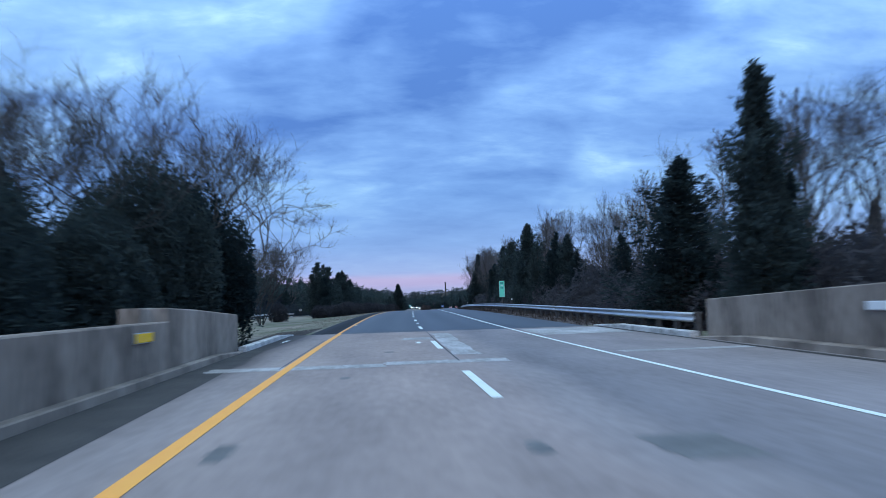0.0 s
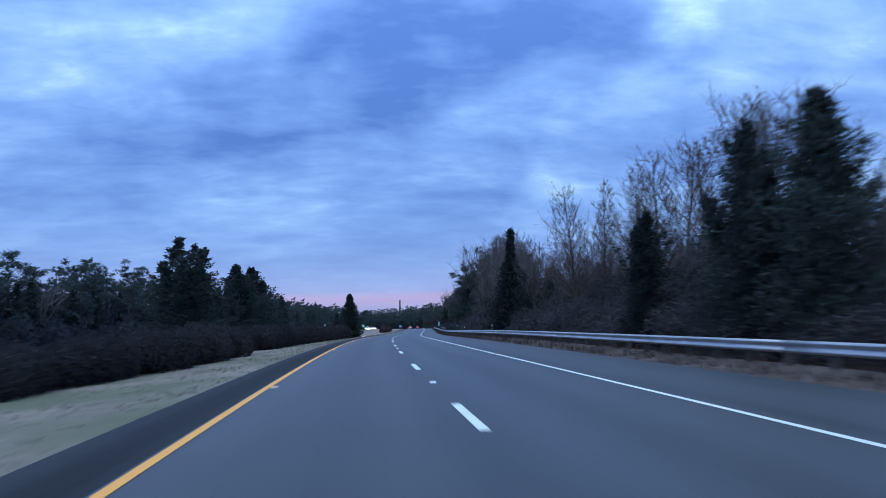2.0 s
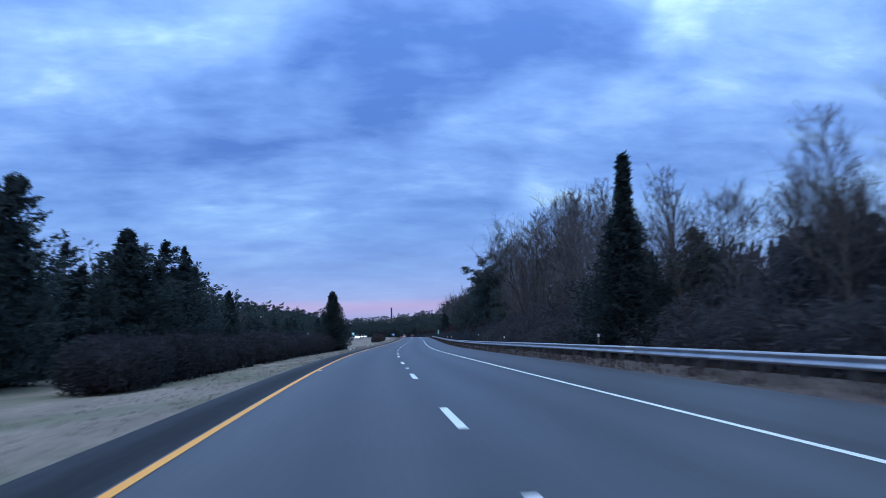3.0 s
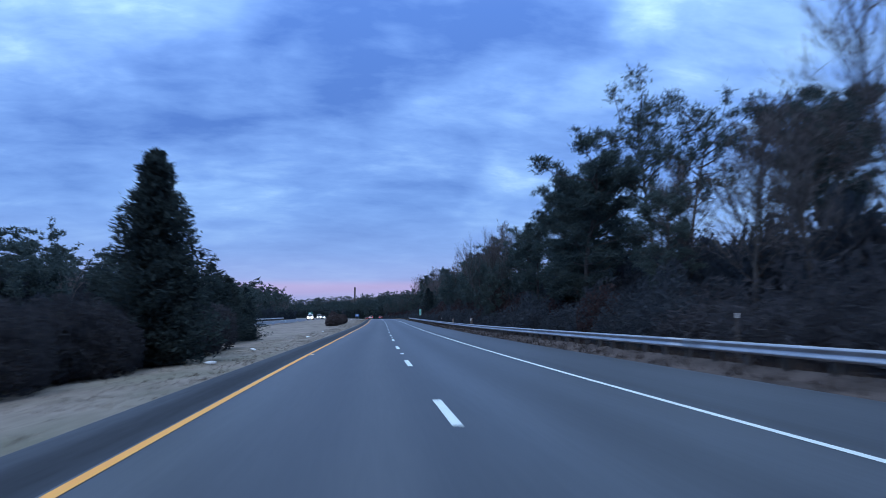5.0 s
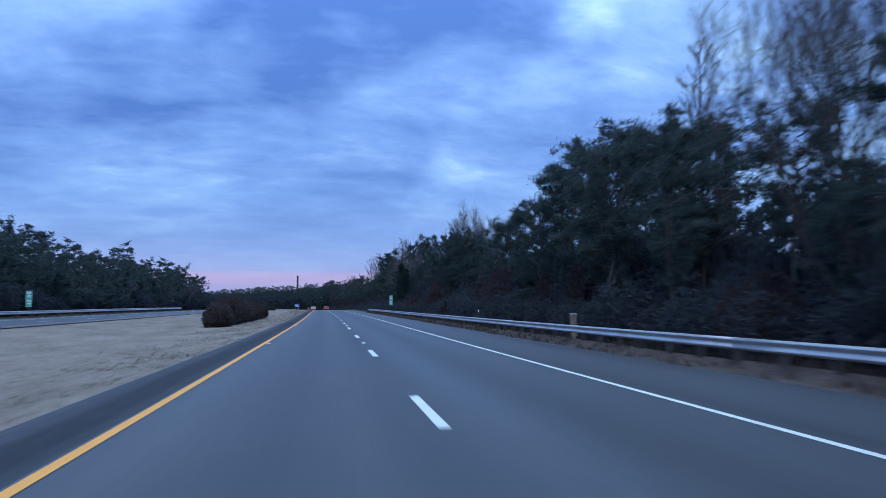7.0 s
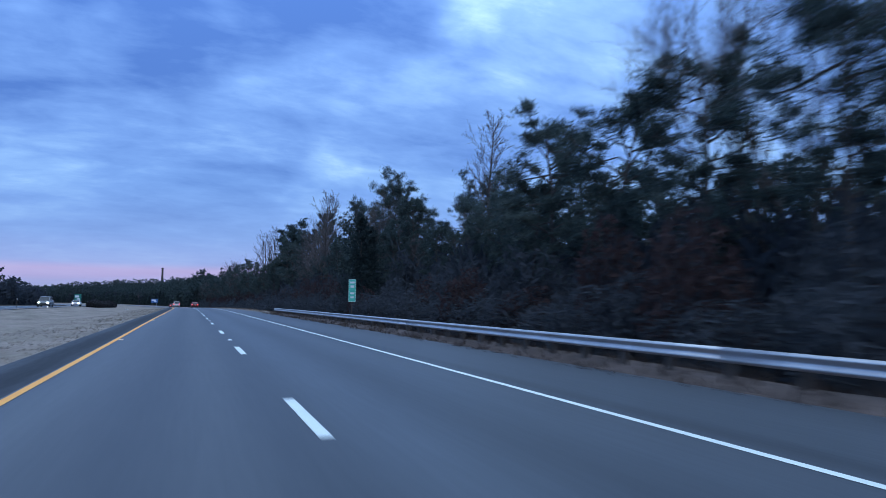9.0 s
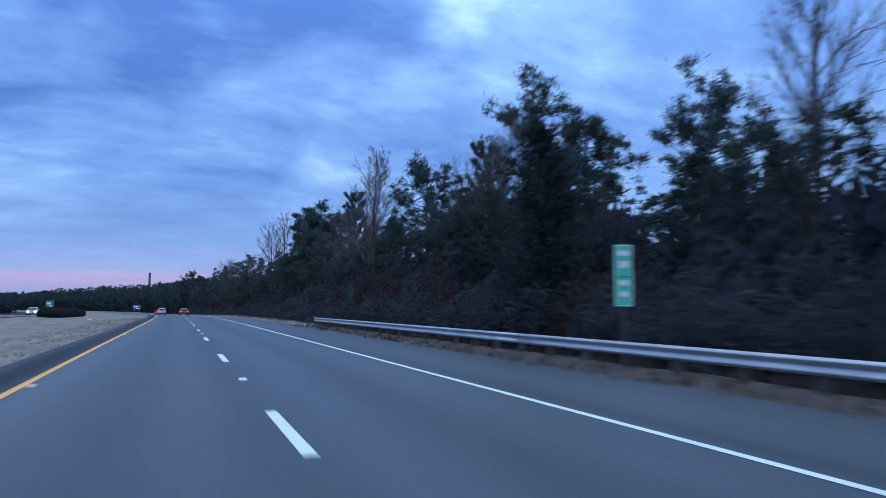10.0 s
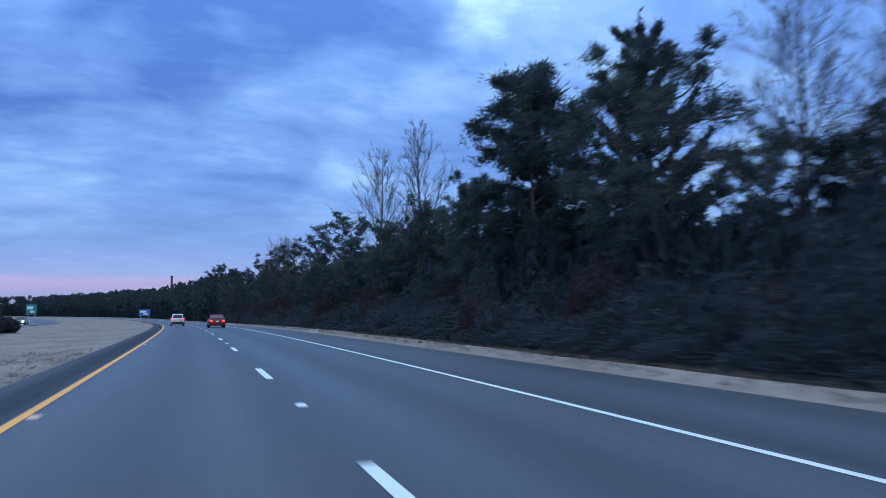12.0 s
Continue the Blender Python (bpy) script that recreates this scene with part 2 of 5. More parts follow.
def ground_material():
    """Tan winter turf with green and bare patches."""
    mt = material("winter_turf", (0.178, 0.146, 0.126), (0.390, 0.330, 0.290), 0.95, 0.55, 5.0, 0.35, stretch=(1.0, 0.28, 1.0), mid=(0.30, 0.70), spec=0.1)
    nt = mt.node_tree
    N, L = nt.nodes.new, nt.links.new
    b = nt.nodes["Principled BSDF"]
    src = b.inputs["Base Color"].links[0].from_socket
    co, nz, rp, mx = N("ShaderNodeTexCoord"), N("ShaderNodeTexNoise"), N("ShaderNodeValToRGB"), N("ShaderNodeMix")
    nz.inputs["Scale"].default_value, nz.inputs["Detail"].default_value = 0.16, 4
    L(co.outputs["Object"], nz.inputs["Vector"]), L(nz.outputs["Fac"], rp.inputs[0])
    rp.color_ramp.elements[0].position, rp.color_ramp.elements[1].position = 0.40, 0.60
    rp.color_ramp.elements[0].color, rp.color_ramp.elements[1].color = (0.22, 0.22, 0.22, 1), (0.74, 0.74, 0.74, 1)
    mx.data_type = "RGBA"
    # the green patches die out further along the road
    sp, mr, mul = N("ShaderNodeSeparateXYZ"), N("ShaderNodeMapRange"), N("ShaderNodeMath")
    mul.operation = "MULTIPLY"
    mr.inputs["From Min"].default_value, mr.inputs["From Max"].default_value = 60.0, 260.0
    mr.inputs["To Min"].default_value, mr.inputs["To Max"].default_value = 1.3, 0.32
    L(co.outputs["Object"], sp.inputs[0]), L(sp.outputs[1], mr.inputs["Value"]), L(rp.outputs[0], mul.inputs[0]), L(mr.outputs[0], mul.inputs[1])
    L(mul.outputs[0], mx.inputs["Factor"]), L(src, mx.inputs["A"])
    mx.inputs["B"].default_value = (0.135, 0.155, 0.10, 1)
    L(mx.outputs["Result"], b.inputs["Base Color"])
    return mt


M_TURF = ground_material()
M_VERGE = material("brown_verge_litter", (0.056, 0.047, 0.044), (0.150, 0.122, 0.112), 0.95, 0.5, 7.0, 0.6, mid=(0.35, 0.65), spec=0.1)
M_FLOOR = material("leaf_litter", (0.04, 0.035, 0.032), (0.10, 0.084, 0.072), 0.95, 0.6, 7.0, 0.8, spec=0.1)
M_ASPHALT = material("worn_asphalt", (0.036, 0.046, 0.056), (0.070, 0.084, 0.099), 0.50, 0.5, 9.0, 0.12, stretch=(1.2, 0.06, 1), uv=True, mid=(0.25, 0.8))
across(M_ASPHALT, ((-5.0, 1.0), (-4.0, 1.0), (-3.2, (1.40, 1.30, 1.18)), (-2.6, (1.02, 0.94, 0.86)), (-1.9, (0.80, 0.75, 0.69)), (-1.0, (1.24, 1.13, 1.00)), (-0.25, (0.82, 0.78, 0.73)), (0.9, 1.18), (1.9, 0.78), (2.9, 1.18), (3.8, 1.06), (4.25, 0.68), (4.75, 1.04), (5.8, 1.12), (7.6, 0.86), (9.0, 0.8)))
M_SHOULDER = material("dark_shoulder_asphalt", (0.028, 0.034, 0.043), (0.066, 0.076, 0.090), 0.85, 0.4, 9.0, 0.25, stretch=(1.0, 0.12, 1), uv=True, mid=(0.3, 0.72), spec=0.2)
across(M_SHOULDER, ((-5.1, 1.5), (-4.8, 1.25), (-4.5, 0.72), (-4.15, 0.66), (-3.95, 0.95), (-3.8, 1.15)), 0.25, 0.6)
# Both are toned darker near the bridge and lighter further along.
along(M_SHOULDER, ((20, 0.42), (90, 0.5), (150, 0.9), (210, 1.08), (280, 1.12)))
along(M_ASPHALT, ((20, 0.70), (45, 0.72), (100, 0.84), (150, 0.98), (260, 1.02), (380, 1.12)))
M_DECK = material("bridge_concrete", (0.210, 0.178, 0.168), (0.380, 0.328, 0.312), 0.75, 0.7, 7.0, 0.15, stretch=(1, 0.35, 1), uv=True, mid=(0.3, 0.7))
# Darkest at the foot of the left kerb, lightening towards the yellow line.
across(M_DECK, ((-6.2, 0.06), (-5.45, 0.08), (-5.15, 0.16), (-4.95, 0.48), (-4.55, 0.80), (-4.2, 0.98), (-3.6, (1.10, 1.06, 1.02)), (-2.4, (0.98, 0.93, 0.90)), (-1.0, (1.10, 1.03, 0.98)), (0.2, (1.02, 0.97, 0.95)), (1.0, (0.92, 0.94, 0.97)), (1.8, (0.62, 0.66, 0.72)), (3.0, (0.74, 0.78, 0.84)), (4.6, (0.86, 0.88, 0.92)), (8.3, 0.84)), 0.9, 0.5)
M_PARAPET = material("stained_concrete", (0.110, 0.088, 0.072), (0.38, 0.320, 0.268), 0.85, 0.9, 9.0, 0.3, stretch=(1, 1, 0.3), mid=(0.36, 0.62))
M_PATCH = material("pale_concrete_patch", (0.27, 0.262, 0.245), (0.50, 0.50, 0.50), 0.65, 1.1, 9.0, 0.15, stretch=(1, 0.5, 1), mid=(0.42, 0.60))
M_STAIN = material("oil_stain", (0.10, 0.098, 0.092), (0.19, 0.185, 0.175), 0.6, 2.0, 12.0, 0.1)
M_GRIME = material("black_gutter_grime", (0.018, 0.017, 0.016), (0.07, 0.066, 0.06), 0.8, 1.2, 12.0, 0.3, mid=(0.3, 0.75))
M_KERB = material("whitewashed_concrete", (0.26, 0.255, 0.245), (0.66, 0.66, 0.65), 0.75, 1.6, 14.0, 0.2, mid=(0.36, 0.56))
M_TAR = plain("tar_seal", (0.012, 0.012, 0.014), 0.5)
M_WHITE = material("white_road_paint", (0.58, 0.64, 0.61), (0.82, 0.90, 0.86), 0.6, 3.0, 30.0, 0.1, mid=(0.25, 0.5))
M_YELLOW = material("yellow_road_paint", (0.94, 0.375, 0.055), (1.0, 0.465, 0.082), 0.6, 3.0, 30.0, 0.1, mid=(0.25, 0.55))
M_STEEL = material("galvanised_steel", (0.42, 0.43, 0.45), (0.66, 0.67, 0.69), 0.42, 1.2, 14.0, 0.08, metal=0.75, stretch=(1, 1, 3))
M_POST = material("weathered_timber_post", (0.05, 0.045, 0.042), (0.12, 0.108, 0.10), 0.9, 3.0, 30.0, 0.3, per_object=0.25)
M_BARK = material("grey_bark", (0.042, 0.038, 0.037), (0.11, 0.10, 0.092), 0.95, 4.0, 25.0, 0.5, stretch=(1, 1, 0.25), per_object=0.2)
M_TWIG = material("bare_twigs", (0.078, 0.071, 0.073), (0.148, 0.134, 0.132), 0.95, 2.0, 10.0, 0.0, per_object=0.2)
M_CEDAR = material("cedar_foliage", (0.030, 0.045, 0.047), (0.066, 0.087, 0.084), 0.85, 0.8, 5.0, 0.0, per_object=0.45, island=0.15, spec=0.05)
M_PINE = material("pine_needles", (0.053, 0.078, 0.079), (0.110, 0.144, 0.135), 0.8, 0.8, 5.0, 0.0, per_object=0.25, island=0.15, spec=0.055)
# Brushwood with a bluish glare veil put into its colour.
M_BRUSH = material("veiled_brushwood", (0.048, 0.059, 0.073), (0.077, 0.088, 0.102), 0.95, 0.8, 5.0, 0.0, per_object=0.2, island=0.08, spec=0.05)
M_SHRUB = material("brown_leafless_shrub", (0.041, 0.042, 0.048), (0.072, 0.070, 0.076), 0.95, 0.8, 5.0, 0.0, per_object=0.2, island=0.15, spec=0.05)
M_CLUMP = material("brown_twiggy_clump", (0.068, 0.056, 0.056), (0.118, 0.096, 0.092), 0.95, 0.8, 5.0, 0.0, per_object=0.2, island=0.15, spec=0.05)
# Grey-brown saplings, with distance haze put into a lighter tone than the brushwood.
M_SAPLING = material("hazed_grey_brown_saplings", (0.070, 0.072, 0.082), (0.110, 0.108, 0.118), 0.95, 0.8, 5.0, 0.0, island=0.1, spec=0.05)
M_RUSSET = material("russet_leaves", (0.050, 0.036, 0.038), (0.084, 0.060, 0.060), 0.9, 0.8, 5.0, 0.0, island=0.25, spec=0.1)
M_BROWNGRASS = material("brown_dead_grass", (0.046, 0.037, 0.034), (0.120, 0.094, 0.082), 0.95, 0.4, 5.0, 0.0, island=0.5, spec=0.1)
M_PALEGRASS = material("short_pale_grass", (0.17, 0.148, 0.120), (0.34, 0.297, 0.250), 0.95, 0.4, 5.0, 0.0, island=0.4, spec=0.1)
M_DEAD = material("dead_grass", (0.085, 0.07, 0.06), (0.21, 0.172, 0.142), 0.95, 0.4, 5.0, 0.0, island=0.5, spec=0.1)
for mt in (M_CEDAR, M_PINE, M_BRUSH, M_SHRUB, M_CLUMP, M_SAPLING, M_RUSSET, M_DEAD, M_BROWNGRASS, M_PALEGRASS):
    leafy(mt)
# Headlight return is painted into the green: a lighter twin of the teal sheeting.
M_LITSIGN = plain("headlit_green_sheeting", (0.22, 0.88, 0.64), 0.35)
M_SIGNWHITE = plain("white_sign_sheeting", (0.82, 0.85, 0.85), 0.4)
M_TEALSIGN = plain("teal_sign_sheeting", (0.11, 0.60, 0.47), 0.35)
M_SIGNMARK = plain("dark_green_sign_mark", (0.03, 0.36, 0.27), 0.5)
M_SIGNBLUE = plain("blue_sign_sheeting", (0.05, 0.16, 0.42), 0.4)
M_AMBER = plain("amber_reflector", (1.0, 0.60, 0.015), 0.25)
M_RUBBER = plain("rubber", (0.02, 0.02, 0.02), 0.8)
M_GLASS = plain("dark_car_glass", (0.02, 0.025, 0.03), 0.08)
M_TAIL = plain("tail_lamp_glow", (1.0, 0.05, 0.05), 0.3, emit=2.4)
M_HEAD = plain("head_lamp_glow", (1.0, 0.9, 0.75), 0.3, emit=60.0)
M_CHROME = plain("bright_metal", (0.6, 0.6, 0.62), 0.25, metal=1.0)


# ---- mesh helpers ----
def mesh_from(name, verts, faces, mat, uv=None):
    me = bpy.data.meshes.new(name)
    me.from_pydata([tuple(v) for v in np.asarray(verts, float)], [], [tuple(int(i) for i in f) for f in faces])
    if mat:
        me.materials.append(mat)
    if uv is not None:
        layer = me.uv_layers.new(name="UVMap")
        idx = np.empty(len(me.loops), dtype=np.int32)
        me.loops.foreach_get("vertex_index", idx)
        layer.data.foreach_set("uv", np.asarray(uv, float)[idx].ravel())
    me.update()
    return me


def quads_mesh(name, q, mat):
    """A mesh of loose leaves from an array (n, corners, 3)."""
    q = np.asarray(q, np.float32)
    n, k = q.shape[:2]
    me = bpy.data.meshes.new(name)
    me.vertices.add(n * k)
    me.vertices.foreach_set("co", q.reshape(-1))
    me.loops.add(n * k)
    me.loops.foreach_set("vertex_index", np.arange(n * k, dtype=np.int32))
    me.polygons.add(n)
    me.polygons.foreach_set("loop_start", np.arange(0, n * k, k, dtype=np.int32))
    me.polygons.foreach_set("loop_total", np.full(n, k, dtype=np.int32))
    me.materials.append(mat)
    me.update(calc_edges=True)
    me.validate()
    return me


def put(name, me, parent=None, label="", m=None):
    ob = new(name, me)
    if parent is not None:
        ob.parent = parent
    if m is not None:
        ob.matrix_basis = m
    if label:
        tagged(ob, label)
    return ob


def part(name, bm, mat, parent, label=""):
    me = bpy.data.meshes.new(name)
    bm.to_mesh(me)
    bm.free()
    me.materials.append(mat)
    return put(name, me, parent, label)


def thing(name, label, category, m=None, group="", kind=""):
    ob = new(name)
    if m is not None:
        ob.matrix_basis = m
    return tagged(ob, label, category, group, kind)


def box(bm, x0, x1, y0, y1, z0, z1, bevel=0.0):
    r = bmesh.ops.create_cube(bm, size=1.0, matrix=Matrix.Translation(((x0 + x1) / 2, (y0 + y1) / 2, (z0 + z1) / 2)) @ Matrix.Diagonal((x1 - x0, y1 - y0, z1 - z0, 1)))
    if bevel:
        es = list({e for v in r["verts"] for e in v.link_edges})
        bmesh.ops.bevel(bm, geom=es, offset=bevel, segments=2, affect="EDGES", profile=0.5)
    return bm


def tube_faces(pts, rads, sides, base=0):
    """A tapered tube along points."""
    pts = [Vector(p) for p in pts]
    vs, fs = [], []
    for i, p in enumerate(pts):
        d = (pts[min(i + 1, len(pts) - 1)] - pts[max(i - 1, 0)]).normalized()
        a = d.orthogonal().normalized()
        b = d.cross(a)
        for k in range(sides):
            w = 2 * math.pi * k / sides
            vs.append(p + (a * math.cos(w) + b * math.sin(w)) * rads[i])
    for i in range(len(pts) - 1):
        for k in range(sides):
            j = (k + 1) % sides
            fs.append((base + i * sides + k, base + i * sides + j, base + (i + 1) * sides + j, base + (i + 1) * sides + k))
    return vs, fs


def ribbon(name, s0, s1, lats, dzs, mat, step=2.0, parent=None, label=""):
    """A strip that follows the road, with a cross-section given by offsets and heights (numbers or functions of s)."""
    n = max(2, int(round((s1 - s0) / step)) + 1)
    ss = np.linspace(s0, s1, n)
    rows = []
    for la, dz in zip(lats, dzs):
        la = la(ss) if callable(la) else np.full(n, la)
        dz = dz(ss) if callable(dz) else np.full(n, dz)
        rows.append((at(ss, la, dz), np.stack([la, ss], -1)))
    k = len(rows)
    V = np.stack([r[0] for r in rows], 1).reshape(-1, 3)
    U = np.stack([r[1] for r in rows], 1).reshape(-1, 2)
    F = [(i * k + j, i * k + j + 1, (i + 1) * k + j + 1, (i + 1) * k + j) for i in range(n - 1) for j in range(k - 1)]
    return put(name, mesh_from(name, V, F, mat, U), parent, label)


# ---- ground and roads ----
def shoulder_fall(s):
    return np.interp(s, [200, 240, 350], [0.0, 0.013, 0.033])


def over(s, lat):
    """Height of the pavement over the dashes, right of the edge line it falls away."""
    return -shoulder_fall(s) * np.clip(np.asarray(lat, float) - 3.8, 0, 5.2)


def other_edge(s):
    """Near edge of the opposite roadway."""
    return np.interp(s, [-160, 60, 190, 285, 460, 600, 800, 1400], [-26, -25.5, -25, -20.5, -20.5, -24, -30, -34])


def other_level(s):
    return np.interp(s, [-160, 120, 200, 285, 460], [-0.55, -0.55, -0.35, 0.05, 0.15])


OTHER_W = 10.2


def ground_dz(s, lat):
    s, lat = np.asarray(s, float), np.asarray(lat, float)
    oe, ol = other_edge(s), other_level(s)
    bank = np.interp(s, [30, 70, 412, 430], [0.0, 0.20, 0.22, 0.30]) * np.interp(lat, [8.6, 9.1, 9.8, 11.5, 16], [0.0, 1.0, 0.85, 0.1, 0.1])
    right = over(s, lat) + bank - np.interp(lat, [7.2, 7.4, 8.1, 8.6, 9.5, 12, 14, 40], [0.06, 0.06, 0.06, 0.05, 0.10, 0.35, 0.25, 0.1])
    u = np.clip((lat - oe) / (-5.05 - oe), 0, 1)
    dip = np.interp(u, [0, 0.12, 0.45, 0.78, 0.93, 1], [-0.06, -0.12, -0.38, -0.28, -0.12, -0.05])
    left = ol * (1 - u) + dip
    left = np.where(lat < oe, ol - 0.06 + 0.02 * np.clip(oe - OTHER_W - lat, 0, 30), left)
    return np.where(lat > 0, right, np.where(lat > -5.05, -0.05, left))


def build_ground():
    ss = np.concatenate([np.arange(-160, 700, 4.0), np.arange(700, 1421, 12.0)])
    la = np.array([-170, -120, -80, -60, -46, -40, -36, -34, -32, -30, -28, -26, -24, -22, -20.5, -19, -17, -15, -13, -11, -9.5, -8, -6.8, -6, -5.4, -5.06, -4.9,
                   0, 7.0, 7.3, 7.7, 8.3, 8.65, 9.1, 9.8, 10.8, 12, 14, 17, 22, 30, 45, 70, 110, 170], float)
    sg, lg = np.meshgrid(ss, la, indexing="ij")
    dz = ground_dz(sg, lg)
    V = at(sg, lg, dz)
    rough = np.random.RandomState(3).rand(*sg.shape) - 0.5
    V[..., 2] += rough * np.where((lg < -5.3) & (lg > other_edge(sg) + 0.8), 0.05, np.where(lg > 8.85, 0.10, 0.0))
    n, k = sg.shape
    verts = V.reshape(-1, 3).tolist()
    faces = [(i * k + j, i * k + j + 1, (i + 1) * k + j + 1, (i + 1) * k + j) for i in range(n - 1) for j in range(k - 1)]
    loop = [j for j in range(k)] + [i * k + k - 1 for i in range(1, n)] + [(n - 1) * k + j for j in range(k - 2, -1, -1)] + [i * k for i in range(n - 2, 0, -1)]
    c = np.array([-20.0, 550.0])
    first = len(verts)
    for i in loop:
        d = np.array(verts[i][:2]) - c
        d = c + d * (4200.0 / np.hypot(*d))
        verts.append((d[0], d[1], -1.5))
    for q in range(len(loop)):
        r = (q + 1) % len(loop)
        faces.append((loop[q], first + q, first + r, loop[r]))
    me = mesh_from("ground", verts, faces, M_TURF)
    me.materials.append(M_VERGE)
    me.materials.append(M_FLOOR)
    kinds = [2 if la[j] >= 11.9 or la[j] <= -33 or (ss[i] < 24 and -13 <= la[j] < -5.5) or (ss[i] < 30 and -8.1 <= la[j] < -5.5) else (1 if la[j] > 6 and 20 < ss[i] < 416 else 0) for i in range(n - 1) for j in range(k - 1)]
    me.polygons.foreach_set("material_index", kinds + [2] * (len(me.polygons) - len(kinds)))
    me.polygons.foreach_set("use_smooth", [True] * len(me.polygons))
    tagged(put("ground", me), "tan winter turf verge and median with green patches", "ground", kind="structure")


BRIDGE_END = 21.8
build_ground()

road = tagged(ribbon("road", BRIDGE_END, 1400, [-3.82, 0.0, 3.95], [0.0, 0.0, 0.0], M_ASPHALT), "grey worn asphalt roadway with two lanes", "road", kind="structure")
ribbon("shoulder", BRIDGE_END, 1400, [-5.06, -3.82], [-0.03, 0.0], M_SHOULDER, parent=road, label="dark asphalt shoulder")


def pave_edge(s):
    return np.interp(s, [220, 330, 405, 417, 428, 446, 470], [7.4, 8.0, 8.15, 8.68, 8.7, 8.45, 7.9])


ribbon("shoulder", BRIDGE_END, 1400, [3.95, pave_edge], [lambda s: over(s, 3.95), lambda s: over(s, pave_edge(s)) - 0.02], M_ASPHALT, parent=road)
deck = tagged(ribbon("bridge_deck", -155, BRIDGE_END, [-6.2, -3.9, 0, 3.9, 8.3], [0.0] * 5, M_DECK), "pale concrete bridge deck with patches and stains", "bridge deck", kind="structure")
other_road = tagged(ribbon("opposite_road", -155, 1400, [lambda s: other_edge(s) - OTHER_W, other_edge], [other_level, other_level], M_ASPHALT), "grey asphalt roadway of the opposite direction beyond the median", "road", kind="structure")

# painted lines
for name, lat, w, mat, a, b, lab in (("edge_line", -3.68, 0.20, M_YELLOW, -150, 21.8, "broad solid yellow edge line"), ("edge_line", -3.71, 0.135, M_YELLOW, 21.8, 1390, "solid yellow edge line"), ("edge_line", 3.815, 0.13, M_WHITE, -150, 1390, "solid white edge line")):
    ribbon(name, a, b, [lat - w / 2, lat + w / 2], [0.006, 0.006], mat, parent=road, label=lab)
for off, lab, mat in ((-0.9, "solid yellow edge line", M_YELLOW), (-OTHER_W + 1.6, "solid white edge line", M_WHITE)):
    ribbon("edge_line", -150, 1390, [lambda s, o=off: other_edge(s) + o - 0.08, lambda s, o=off: other_edge(s) + o + 0.08], [lambda s: other_level(s) + 0.006] * 2, mat, step=6, parent=other_road, label=lab)
CYCLE = 12.19


def dash_mesh(w, l):
    bm = bmesh.new()
    box(bm, -w / 2, w / 2, 0, l, 0.001, 0.007)
    me = bpy.data.meshes.new("lane_dash")
    bm.to_mesh(me)
    bm.free()
    me.materials.append(M_WHITE)
    return me


def marker_mesh(mat):
    """A low wedge-shaped raised pavement marker."""
    v = [(-0.09, -0.075, 0), (0.09, -0.075, 0), (0.09, 0.075, 0), (-0.09, 0.075, 0), (-0.07, -0.03, 0.022), (0.07, -0.03, 0.022), (0.07, 0.03, 0.022), (-0.07, 0.03, 0.022)]
    f = [(4, 5, 6, 7), (0, 1, 5, 4), (1, 2, 6, 5), (2, 3, 7, 6), (3, 0, 4, 7)]
    return mesh_from("pavement_marker", [(x * 0.85, y * 2.2, z) for x, y, z in v], f, mat)


DECK_DASH = dash_mesh(0.16, 3.95)
DASH, MARK, MARK_AMBER = dash_mesh(0.15, 3.05), marker_mesh(M_SIGNWHITE), marker_mesh(plain("pale_amber_plastic", (0.75, 0.52, 0.30), 0.4))


def on_road(s, lat, dz=0.0, turn=0.0):
    x, y, z = at(s, lat, dz)
    return pose(x, y, z, 0, 0, heading(s) + turn)


def lying(s, lat, dz=0.0):
    """A pose on the pavement that follows its grade."""
    x, y, z = at(s, lat, dz)
    grade = math.degrees(math.atan((np.interp(s + 3, RS, RZ) - np.interp(s, RS, RZ)) / 3))
    return pose(x, y, z, 0, 0, heading(s + 1.5)) @ pose(0, 0, 0, grade)


for k in range(-10, 72):
    s = CYCLE * k - (1.85 if k == 1 else 0.15 if k < 1 else 0.0)
    put("lane_dash", DASH if k >= 2 else DECK_DASH, road if k >= 2 else deck, m=lying(s, 0, 0.003))
    if k % 2 == 0 and k >= 2:
        put("pavement_marker", MARK, road, m=lying(s + (7.04 if k == 28 else 7.6), 0.02, 0.001))
        put("pavement_marker", MARK_AMBER, road, m=lying(s + 7.6, -3.55, 0.001))
for k in range(0, 50):
    x, y, z = at(20 + k * 12.19, other_edge(20 + k * 12.19) - 4.4, other_level(20 + k * 12.19))
    put("lane_dash", DASH, other_road, m=pose(x, y, z, 0, 0, heading(20 + k * 12.19)))


# ---- guardrails ----
def rail_profile():
    """W-beam cross-section: offset towards the road, height about the middle."""
    return [(0.0, 0.155), (0.02, 0.15), (0.075, 0.115), (0.08, 0.09), (0.06, 0.065), (0.012, 0.02), (0.012, -0.02), (0.06, -0.065), (0.08, -0.09), (0.075, -0.115), (0.02, -0.15), (0.0, -0.155)]


POSTMESH = {}


def post_mesh(h):
    if h not in POSTMESH:
        bm = bmesh.new()
        box(bm, -0.08, 0.08, -0.09, 0.09, -0.4, h, 0.008)
        me = bpy.data.meshes.new("post")
        bm.to_mesh(me)
        bm.free()
        me.materials.append(M_POST)
        POSTMESH[h] = me
    return POSTMESH[h]


